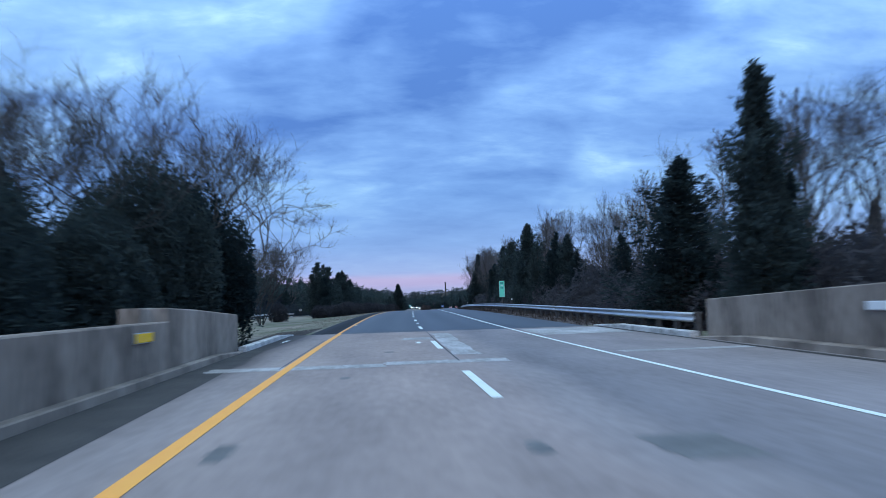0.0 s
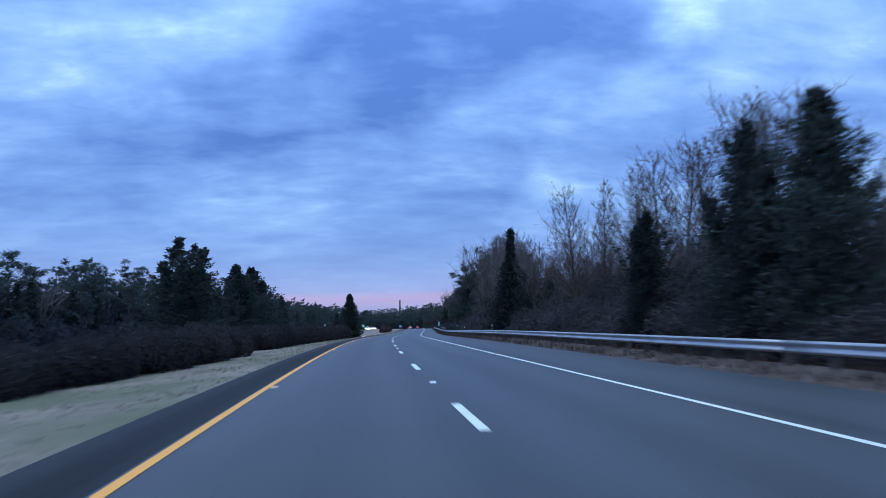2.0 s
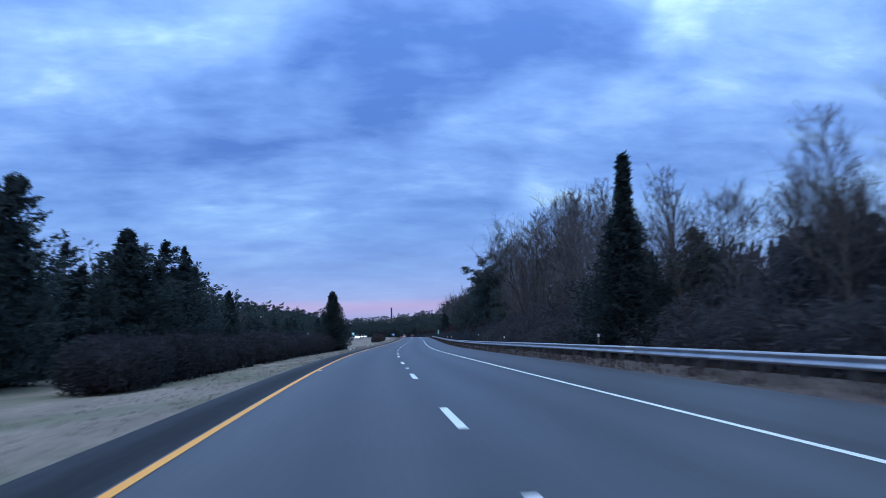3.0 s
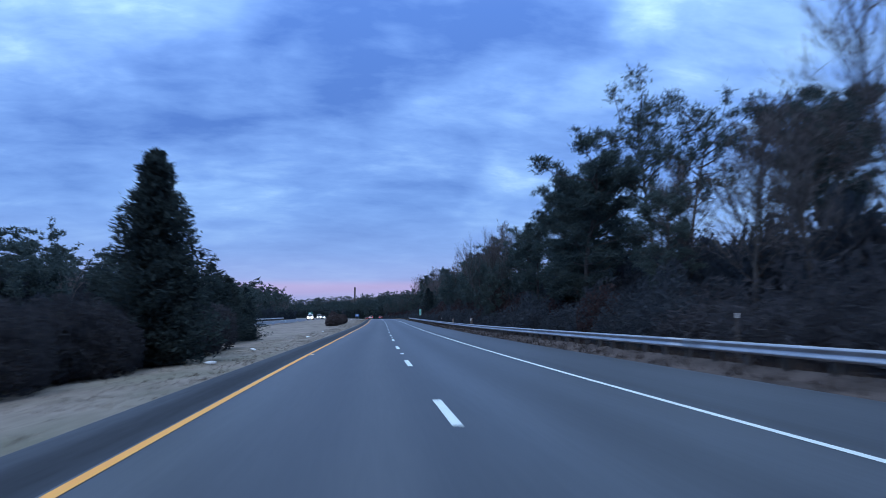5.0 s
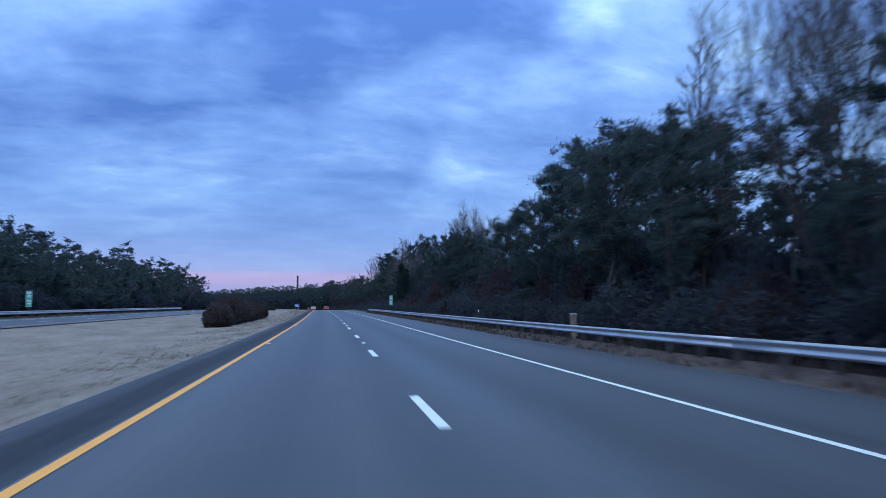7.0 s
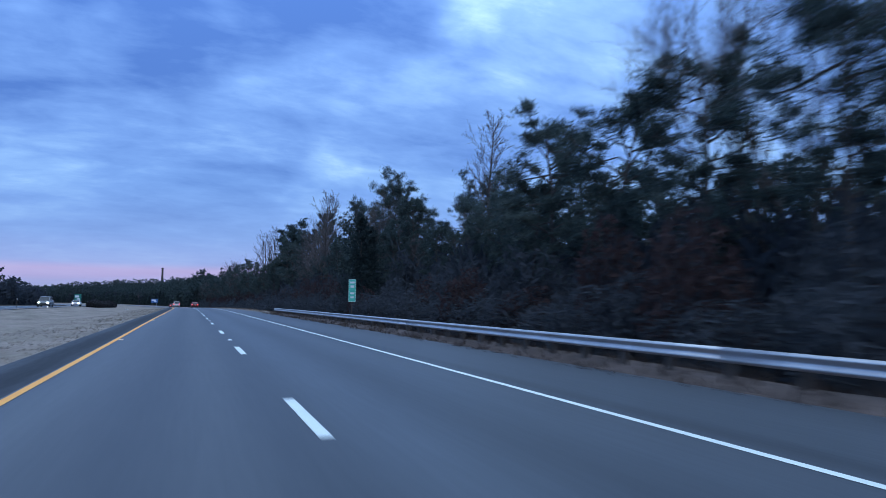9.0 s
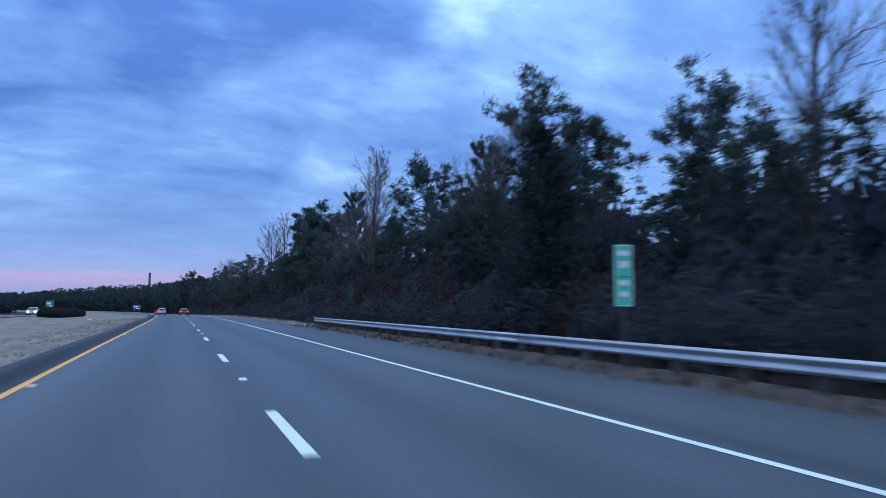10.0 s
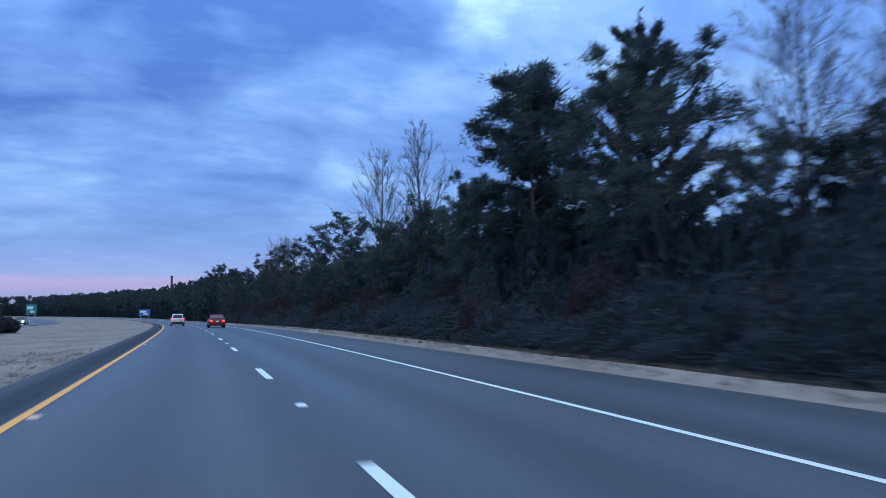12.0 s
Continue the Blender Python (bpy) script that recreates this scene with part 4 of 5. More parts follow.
def dome_quads(seed, lx, ly, h, n=2600, leaf=0.07, apart=False):
    """Twiggy rounded shrub: stems that fan out from the ground to an uneven dome."""
    r = np.random.RandomState(seed)
    a = r.rand(n) * 2 * math.pi
    rr = r.rand(n) ** 0.42
    wob = 1 + 0.10 * np.sin(a * 3 + seed) + 0.07 * np.sin(a * 7 + 2 * seed)
    x, y = np.cos(a) * rr * lx / 2 * wob, np.sin(a) * rr * ly / 2 * wob
    top = h * np.sqrt(np.clip(1 - (rr * 0.97) ** 2.4, 0.03, 1)) * (1 + 0.08 * np.sin(x * 2.3 + seed) + 0.07 * np.sin(y * 3.1))
    z = top * r.rand(n) ** 0.45
    belly = 0.72 + 0.34 * np.clip(z / h, 0, 0.8)
    x, y = x * belly, y * belly
    leafq = scatter_needles(r, np.stack([x, y, z], -1), leaf * 1.9, 0.30)
    m = n // 4
    k = r.choice(n, m)
    p0 = np.stack([x[k] * 0.45, y[k] * 0.45, np.zeros(m)], -1)
    p1 = np.stack([x[k], y[k], top[k] * r.uniform(0.9, 1.10, m)], -1)
    w = r.normal(size=(m, 3)) * 0.012
    stems = np.stack([p0 - w, p0 + w, p1], 1)
    return (leafq, stems) if apart else np.concatenate([leafq, stems])


def tree(name, label, category, group, trunk, crown, crown_mat, m, crown_name="crown"):
    t = thing(name, label, category, m, group)
    put("trunk", trunk, t)
    put(crown_name, crown, t)
    return t


def cedar_trunk(h):
    v, f = tube_faces([(0, 0, -0.3), (0.03, 0, h * 0.3), (0, 0.04, h * 0.6), (0, 0, h * 0.93)], [0.02 * h, 0.014 * h, 0.009 * h, 0.002 * h], 7)
    return mesh_from("trunk", v, f, M_BARK)


CEDARS, PINES, BARES = [], [], []
for i, (h, rad, forks) in enumerate(((9, 2.5, 1), (9, 3.0, 3), (9, 3.2, 2), (9, 1.9, 1), (9, 3.2, 4))):
    CEDARS.append((cedar_trunk(h), quads_mesh("crown", cedar_quads(11 + i, h, rad, 14000, 0.112, forks=forks, limbs=150), M_CEDAR), h))
CEDARS.append((cedar_trunk(9), quads_mesh("crown", cedar_quads(26, 9, 2.35, 22000, 0.105, limbs=230, ragged=0.5, power=0.95, bulge=0.15), M_CEDAR), 9))
CEDARS.append((cedar_trunk(9), quads_mesh("crown", cedar_quads(27, 9, 2.5, 16000, 0.105, limbs=200, ragged=0.7, power=2.1, bulge=0.6), M_CEDAR), 9))
for i, (h, sp, low) in enumerate(((15, 3.0, 0.40), (15, 3.4, 0.30), (15, 2.6, 0.52), (15, 3.1, 0.22), (15, 3.7, 0.45), (15, 2.4, 0.12))):
    tv, tf, q = pine_parts(31 + i, h, sp, low)
    PINES.append((mesh_from("trunk", tv, tf, M_BARK), quads_mesh("crown", q, M_PINE), h))
for i, (h, sp, st) in enumerate(((12, 0.36, 0), (12, 0.30, 0), (12, 1.0, 1), (12, 0.42, 0), (12, 0.6, 2), (12, 0.42, 5), (12, 0.34, 4))):
    tv, tf, q = bare_parts(60 if st == 1 else 51 + i, h, sp, st, 5 if st == 1 else 4) if st else tall_bare_parts(51 + i, h, sp)
    top = max(v[2] for v in tv)
    BARES.append((mesh_from("trunk", tv, tf, M_BARK), quads_mesh("crown", q, M_TWIG), float(top) + 0.4))

tv, tf, q = white_pine_parts(77, 16, 4.6)
PINES.append((mesh_from("trunk", tv, tf, M_BARK), quads_mesh("crown", q, M_PINE), 16.0))
# an umbrella-crowned pine on a long bare stem, and a round full one
for i, (sp, low, puffs, limbs, per) in enumerate(((3.4, 0.58, 9, 24, 34), (3.3, 0.16, 14, 34, 54))):
    tv, tf, q = pine_parts(86 + i, 15, sp, low, puffs, limbs=limbs, per=per)
    PINES.append((mesh_from("trunk", tv, tf, M_BARK), quads_mesh("crown", q, M_PINE), 15.0))

# simpler full-crowned pines for the rows behind
for i, (sp, low) in enumerate(((3.3, 0.14), (3.1, 0.22), (3.4, 0.30))):
    tv, tf, q = pine_parts(131 + i, 15, sp, low, 8, 0.25, 24, 24, 0.23)
    PINES.append((mesh_from("trunk", tv, tf, M_BARK), quads_mesh("crown", q, M_PINE), 15.0))

KINDS = {
    "cedar": (CEDARS, "cedar_tree", "dark green pointed cedar tree", "tree"),
    "pine": (PINES, "pine_tree", "tall dark pine tree with an open clumped crown", "tree"),
    "bare": (BARES, "bare_tree", "leafless grey deciduous tree with fine twigs", "tree")}


def plant(kind, which, s, lat, top, group, wide=1.0, label="", turn=None, r=random.Random(5)):
    """A tree of a kind whose tip stands at that height over the road."""
    sets, name, lab, cat = KINDS[kind]
    trunk, crown, h = sets[which % len(sets)]
    dz = float(ground_dz(s, lat))
    k = (top - dz) / h
    x, y, z = at(s, lat, dz)
    m = pose(x, y, z, r.uniform(-2, 2), r.uniform(-2, 2), r.uniform(0, 360) if turn is None else turn) @ Matrix.Diagonal((k * wide, k * wide, k, 1))
    return tree(name, label or lab, cat, group, trunk, crown, None, m)


# right-hand trees that stand out against the sky, stretch by stretch: along, across, height of the tip, variant, width
RIGHT = "trees along the verge"


def trees(kind, slim, spots):
    for s, la, top, which, wide in spots:
        plant(kind, which, s, la, top, RIGHT, slim * wide)


trees("cedar", 1.0, ((13.3, 11.3, 9.1, 3, 0.95), (14.8, 12.6, 6.2, 2, 0.75), (12.9, 10.5, 5.4, 4, 0.45), (23.3, 12.4, 7.8, 0, 1.4), (26.6, 13.1, 5, 4, 0.9), (36, 13.5, 5.2, 2, 0.8), (61.6, 12.5, 6.7, 4, 0.9), (66.0, 12.5, 9.0, 0, 1.08), (69.5, 12.6, 6.6, 3, 1.2), (58.6, 13.2, 5.6, 2, 1), (62, 14.5, 7.7, 1, 0.9), (59.5, 15.5, 7.2, 0, 1), (71, 13, 6, 4, 0.9), (76, 13.1, 6.6, 0, 1), (84, 17.5, 8.6, 1, 1)))
trees("cedar", 1.0, ((85.9, 13.1, 8.7, 0, 1.1), (89, 12.8, 8.5, 1, 1), (91.6, 13.8, 8.8, 4, 1), (98.6, 12.2, 6.6, 2, 0.95), (134.4, 12.6, 5.3, 4, 0.8), (137, 11.9, 10.9, 6, 1.2), (137.2, 13, 6, 2, 0.8), (386.3, 13.6, 9.3, 2, 1.05)))
trees("pine", 0.9, ((205, 21.5, 12.2, 2, 1), (212, 25, 14.6, 2, 1), (218, 26.5, 16.4, 2, 1.1), (213.5, 15.5, 8.6, 3, 1.1), (222.4, 19.0, 17.3, 7, 0.9), (223.0, 20.6, 16.7, 7, 0.8), (224.3, 13.9, 13.5, 8, 1.4), (229.5, 17.2, 13.8, 8, 1.1), (217.5, 17, 9.6, 3, 1.1), (230.5, 14.8, 12.6, 3, 1.25), (233, 15.6, 12.2, 1, 1.15), (237.6, 16.1, 13.3, 3, 1.2), (243.5, 17.2, 13.6, 4, 1), (249.3, 15.6, 12, 3, 1.3), (253.8, 16.2, 11.7, 0, 1.1)))
trees("pine", 0.9, ((257.7, 16, 10.5, 1, 1.1), (262.5, 16.1, 10.1, 4, 1.1), (264, 14.5, 6.4, 3, 1.1), (263, 11.9, 8, 5, 1.1), (258.4, 12.4, 6.6, 5, 1.2), (267, 13.8, 5.4, 3, 1.1), (270.8, 14.3, 8.7, 4, 0.9), (277, 13.6, 9.5, 3, 1.1), (280.5, 15.5, 10.4, 3, 1.2), (282, 16.5, 10.7, 3, 1.1), (284, 17.5, 11.3, 1, 1.3), (284.5, 13.3, 11, 1, 1.1), (288.2, 14.6, 11.1, 3, 1.25), (291.5, 15, 11.3, 1, 1.3)))
trees("pine", 0.9, ((295.5, 15.4, 11.5, 3, 1.3), (300, 15.6, 10.5, 4, 1.2), (302.3, 20.5, 14.4, 1, 1.1), (304.8, 16, 10.1, 3, 1.3), (309.5, 16, 9.6, 3, 1.1), (316.5, 16.8, 10, 2, 1.1), (323, 16.5, 8.6, 1, 1.1), (330, 17, 9.3, 3, 1.1), (337, 16.5, 10.6, 4, 1.1), (344, 17, 11.1, 3, 1.2), (350, 16.5, 11.2, 1, 1.2), (354.8, 16.3, 11.3, 3, 1.3)))
trees("pine", 0.9, ((357.6, 16, 8.3, 1, 1.1), (361, 17.5, 8, 3, 1.2), (364.4, 19.2, 9.3, 3, 1.1), (367.6, 19.3, 9, 4, 1), (370.6, 19, 9.2, 1, 1), (380, 18.5, 8.3, 3, 1), (392.5, 26.5, 14.4, 4, 0.9), (392.8, 18.2, 9.3, 3, 1.1), (394.5, 21.5, 12.8, 0, 1), (402, 21.5, 15.4, 1, 1), (405, 18.5, 10, 3, 1.2), (411, 19.4, 10, 3, 1.1)))
trees("pine", 0.9, ((411.7, 20.2, 10.8, 0, 0.9), (415, 19.3, 8.6, 4, 1.2), (421.6, 22.6, 11.4, 0, 0.8), (429, 19.5, 10.7, 3, 1.1), (430.4, 31.0, 19.6, 6, 1.25), (434.5, 25, 17.2, 4, 1), (436, 22, 10.9, 3, 1.2), (440, 19, 9.7, 1, 1.1), (441.5, 22.2, 10.6, 3, 1.2), (446, 20, 8.5, 3, 1.1), (448, 22.5, 10.5, 2, 1.2), (452.5, 20.4, 8.5, 3, 1.1), (456, 22.1, 8.2, 2, 1.2)))
trees("pine", 0.9, ((458.8, 20.3, 8.9, 4, 1), (465, 18, 13.3, 3, 1.2), (467, 22, 15.6, 3, 1.2), (475.5, 18.5, 14.4, 3, 1), (478, 20, 15.7, 3, 1.2), (479.5, 16.3, 10.2, 3, 1.1), (482, 23, 18.2, 8, 1.5), (488, 18, 10.5, 1, 1.1), (493, 22.1, 13.2, 3, 1.2), (498, 18, 9.8, 3, 1.1), (500, 21, 11.5, 1, 1.2), (508, 20, 10.8, 3, 1.2)))
trees("pine", 0.9, ((659, 14, 16.5, 1, 0.9),))
trees("bare", 1.0, ((16, 16.5, 9.6, 2, 0.9), (20, 17, 10.6, 0, 1.2), (24, 18, 11, 5, 0.9), (28, 17, 10.5, 1, 1), (33.7, 16, 7.8, 2, 1), (37.2, 16.2, 9.9, 0, 1.1), (40.4, 16.2, 9.5, 2, 0.9), (46.9, 16.2, 9.3, 6, 0.85), (53, 17.5, 6.6, 2, 1), (57, 18.5, 7.6, 0, 1), (60.4, 18.5, 8.8, 3, 1), (77.5, 17, 11.2, 0, 1), (96.8, 16.5, 12.5, 1, 1)))
trees("bare", 1.0, ((100, 21, 13.5, 0, 1.1), (104, 22, 13.2, 1, 1), (106, 15.5, 11.5, 3, 1), (110, 23, 16.6, 2, 1), (112, 16.5, 12.1, 0, 1), (112.3, 12.4, 10.6, 3, 0.95), (116, 23.5, 15.1, 0, 1.1), (118, 16, 12.2, 1, 0.85), (124.4, 24.7, 16.7, 3, 1), (125, 16.2, 8.4, 5, 0.8), (125, 22, 12.2, 3, 0.85), (132, 16.1, 8.7, 2, 0.9)))
trees("bare", 1.0, ((139.5, 16, 10.1, 0, 1), (140, 11.9, 10.6, 0, 0.9), (145, 15, 10.3, 5, 0.8), (151, 16, 11.5, 3, 1), (156, 15.5, 13.7, 2, 0.9), (161, 15.2, 14.1, 1, 1.1), (166, 16.5, 15.1, 0, 1), (174, 15.5, 15.2, 2, 1), (182, 16, 16.1, 5, 0.9), (188, 17, 17.1, 1, 1.1), (192, 16, 14.2, 0, 0.9), (196, 17.2, 15.4, 3, 0.9)))
trees("bare", 1.0, ((201, 16.5, 10.8, 1, 1.2), (205, 20, 12, 2, 0.9), (208.5, 18.5, 11.5, 0, 1.2), (266, 13.6, 13, 6, 0.72), (207, 17.2, 12.9, 3, 1.1), (215.5, 17.6, 11.5, 0, 1.2), (271, 17.4, 14.6, 3, 0.9), (281.8, 17.5, 15.6, 1, 0.9), (342, 19, 15.6, 5, 0.9), (365, 24, 14, 0, 1), (381.5, 23.5, 19.3, 1, 1), (403.5, 20.5, 15, 5, 0.7), (407, 21, 14.5, 1, 0.8), (434.8, 18.5, 19.3, 1, 1.0), (438.6, 18.3, 19.0, 3, 0.9)))
trees("bare", 1.0, ((446, 20.5, 14.4, 0, 1.2), (452, 20.8, 14.2, 1, 1.2), (457, 20.2, 14.4, 3, 1.1), (500, 19.3, 20.4, 0, 0.9), (512, 17.8, 19.6, 3, 0.9), (560, 15.5, 15.5, 2, 0.8)))
plant("pine", 6, 474.5, 26.8, 21.0, RIGHT, 1.15, "tall white pine with upswept layered limbs")

# the wood behind them, thinning in height towards the bridge
rnd = random.Random(77)


def canopy(s):
    return float(np.interp(s, [0, 60, 110, 160, 215, 260, 290, 330, 400, 470, 600], [6.4, 6.8, 8.2, 9.5, 11.0, 9.5, 10.5, 10.0, 11.0, 11.5, 13.0]))


for row, (l0, l1, step) in enumerate(((14.0, 17.5, 6.5), (20.0, 26.0, 6.5))):
    s = 6.0
    while s < 650:
        s += step * rnd.uniform(0.7, 1.3)
        la = rnd.uniform(l0, l1)
        top = canopy(s) * rnd.uniform(0.72, 1.0)
        pine_share = 0.04 if s < 195 else 0.85
        if s < 195:
            s -= step * 0.25
        elif (row == 0 and s < 500) or s < 228 or 440 < s < 466:
            continue
        if s < 150 and rnd.random() < 0.14:
            plant("cedar", rnd.randrange(3), s, la, top * 0.8, RIGHT, rnd.uniform(1.0, 1.4))
        elif rnd.random() < pine_share:
            plant("pine", rnd.choice((9, 10, 11)), s, la, top, RIGHT, rnd.uniform(0.9, 1.2))
        else:
            plant("bare", rnd.choice((0, 1, 3)), s, la, top * (1.12 if 95 < s < 200 else 1.05), RIGHT, rnd.uniform(0.8, 1.1))


def merge(sources):
    """Quads of many trees in one array: (quad array, place, scale xy, scale z, turn)."""
    out = []
    for q, p, kx, kz, w in sources:
        c, s_ = math.cos(w), math.sin(w)
        a = q * np.array([kx, kx, kz])
        out.append(np.stack([a[..., 0] * c - a[..., 1] * s_ + p[0], a[..., 0] * s_ + a[..., 1] * c + p[1], a[..., 2] + p[2]], -1))
    return np.concatenate(out)


BACK_PINE = [pine_parts(190 + i, 15, 3.3, 0.10, 5, 0.29, 11, slim=0.40)[2] for i in range(3)]
DISTANT_PINE = [pine_parts(290 + i, 15, 3.6, 0.10, 3, 0.55, 5, slim=0.5)[2] for i in range(3)]
FAR_CEDAR = [cedar_quads(95 + i, 9, 2.6, 700, 0.32, forks=1, limbs=40) for i in range(2)]
FAR_BARE = []
for i in range(2):
    tv, tf, tq = bare_parts(98 + i, 12, 0.6, 1, 2)
    tv = np.array(tv)
    FAR_BARE.append(np.concatenate([np.array([tv[list(f)] for f in tf]), (tq - tq.mean(1, keepdims=True)) * np.array([1.6, 1.6, 1.6]) + tq.mean(1, keepdims=True)]))


def wood(label, spots, seed, mat, pool):
    r = random.Random(seed)
    src = []
    for s, la, top in spots:
        dz = float(ground_dz(s, la))
        q, h = pool[r.randrange(len(pool))]
        k = (top - dz) / h
        src.append((q, at(s, la, dz), k * r.uniform(0.9, 1.25), k, r.uniform(0, 6.3)))
    tagged(put("woodland", quads_mesh("woodland", merge(src), mat)), label, "woodland", kind="stuff")


def band(r, s0, s1, l0, l1, step, h0, h1, high=None):
    s, out = s0, []
    while s < s1:
        s += step * r.uniform(0.6, 1.4)
        f = canopy(s) / 14.0 if high is None else 1.0
        out.append((s, r.uniform(l0, l1), f * r.uniform(h0, h1)))
    return out


r9 = random.Random(9)
KP, DP = [(q, 15.0) for q in BACK_PINE], [(q, 15.0) for q in DISTANT_PINE]
CP, BP = [(q, 9.0) for q in FAR_CEDAR], [(q, 12.5) for q in FAR_BARE]
wood("deep pine wood behind the verge", band(r9, 250, 445, 30, 40, 5.0, 12.0, 14.0) + band(r9, 475, 660, 30, 40, 5.0, 12.0, 14.0), 1, M_PINE, DP)
wood("dense low-crowned pines inside the wood", band(r9, 226, 440, 22, 28, 2.3, 9.3, 12.0) + band(r9, 466, 660, 22, 28, 2.3, 9.5, 12.2)  + band(r9, 500, 660, 16.5, 20, 2.8, 5.5, 9.0), 8, M_PINE, KP)
wood("distant pine wood round the bend", band(r9, 640, 1390, 12, 20, 5.0, 11, 14.5, 1) + band(r9, 640, 1390, 20, 45, 4.0, 12, 16, 1) + band(r9, 500, 1390, -90, -52, 4.0, 10, 13.5, 1), 7, M_PINE, DP)
wood("leafless wood behind the verge", band(r9, 4, 220, 22, 42, 2.6, 12.0, 15.5) + band(r9, 92, 206, 19, 30, 2.4, 10.5, 14.0, 1) + band(r9, 220, 660, 24, 44, 9, 13, 16) + band(r9, 660, 1390, 14, 40, 14, 13, 16, 1), 2, M_TWIG, BP)
wood("dark pines beyond the opposite roadway", band(r9, 20, 210, -60, -42, 2.2, 8.0, 11.5, 1) + band(r9, 190, 482, -46, -35, 2.1, 8.4, 11.4, 1) + band(r9, 190, 470, -62, -46, 3.0, 9.5, 12.2, 1), 3, M_PINE, KP)
wood("leafless trees beyond the opposite roadway", band(r9, 20, 480, -60, -36, 8.0, 9.5, 12.5, 1), 4, M_TWIG, BP)
wood("low dark cedars beyond the opposite roadway", band(r9, 15, 480, -44, -37, 3.4, 4.5, 7.5, 1) + band(r9, 500, 1390, -60, -50, 5, 5, 8, 1), 5, M_CEDAR, CP)
wood("low dark evergreens along the wood's edge", band(r9, 640, 1390, 11, 16, 4, 4, 8, 1) + band(r9, 8, 640, 20, 30, 5.0, 4.0, 6.5, 1), 6, M_CEDAR, CP)

BRUSH = [dome_quads(70 + i, 3.4, 3.0, 3.0, 660, 0.10) for i in range(4)]

THICKET = [dome_quads(170 + i, 3.6, 3.0, 3.0, 300, 0.21) for i in range(4)]


def brushwood(label, spots, mat, seed, pool=None, wide=1.0):
    r = random.Random(seed)
    src = []
    for s, la, h in spots:
        q = (pool or BRUSH)[r.randrange(4)]
        dz = float(ground_dz(s, la)) - 0.1
        src.append((q, at(s, la, dz), wide * r.uniform(0.85, 1.2), h / 3.0, r.uniform(0, 6.3)))
    tagged(put("undergrowth", quads_mesh("undergrowth", merge(src), mat)), label, "undergrowth", kind="stuff")


brushwood("grey-brown leafless undergrowth at the edge of the bare wood", band(r9, 14, 205, 12.1, 13.0, 2.5, 1.8, 3.2, 1) + band(r9, 8, 205, 13.5, 16.5, 2.5, 2.8, 4.6, 1), M_SAPLING, 18)
brushwood("tangled dark undergrowth at the edge of the pine wood", band(r9, 205, 640, 11.6, 12.8, 2.5, 1.8, 3.2, 1) + band(r9, 205, 640, 13.5, 16.5, 2.5, 2.8, 4.6, 1), M_BRUSH, 11)
brushwood("low scrub along the edge of the grass", band(r9, 420, 560, 10.6, 11.4, 1.8, 0.7, 1.5, 1), M_BRUSH, 17)
brushwood("dense thicket of leafless saplings inside the bare wood", band(r9, 8, 70, 18, 21, 2.0, 3.2, 4.4, 1) + band(r9, 70, 200, 17.5, 20.0, 1.7, 4.6, 6.4, 1) + band(r9, 110, 190, 22, 26, 2.0, 6.0, 7.6, 1), M_SAPLING, 19, THICKET)
brushwood("dense dark thicket that closes the pine wood", band(r9, 200, 640, 17.5, 20.0, 1.7, 4.6, 6.4, 1) + band(r9, 196, 232, 19, 25, 1.3, 5.6, 7.4, 1) + band(r9, 226, 440, 22, 26, 2.0, 6.0, 7.6, 1) + band(r9, 440, 640, 22, 26, 2.0, 5.2, 6.6, 1), M_BRUSH, 14, THICKET)
brushwood("russet oak scrub inside the wood", band(r9, 205, 620, 12.2, 15.0, 9.0, 2.2, 5.2, 1), M_RUSSET, 12)
brushwood("dense dark thicket beyond the opposite roadway", band(r9, 10, 300, -43, -40, 1.5, 5.2, 7.0, 1) + band(r9, 15, 260, -52, -47, 2.2, 6.5, 8.0, 1) + band(r9, 260, 482, -51, -45, 2.4, 6.0, 7.6, 1), M_BRUSH, 15, THICKET)
brushwood("far dark thicket round the bend", band(r9, 470, 1390, -56, -48, 6.5, 6.5, 8.5, 1) + band(r9, 660, 1390, 17, 22, 6.5, 7.0, 9.5, 1), M_BRUSH, 16, THICKET, 2.4)
brushwood("dark scrub beyond the opposite roadway", band(r9, 15, 480, -38, -35, 2.2, 2.2, 4.2, 1), M_BRUSH, 13, THICKET)

# tall pines that top the wood beyond the opposite roadway
FAR_SIDE = "pines beyond the opposite roadway"
for s, la, top, which, wide in ((117.4, -39, 9.1, 9, 1.2), (127, -41, 8.6, 9, 1.2), (133, -39.5, 9.6, 11, 1.3), (142, -40, 9.4, 9, 1.2), (150, -41, 9.2, 10, 1.3), (157, -39, 10.2, 9, 1.1), (165, -41, 9.6, 10, 1.2), (173, -39.3, 10.9, 11, 1.2), (181, -41, 10.2, 9, 1.2), (108, -41, 7.2, 9, 1.4), (97, -42, 6.6, 10, 1.4), (87, -42, 7.0, 9, 1.3), (76, -42, 6.6, 10, 1.4)):
    plant("pine", which, s, la, top, FAR_SIDE, wide)

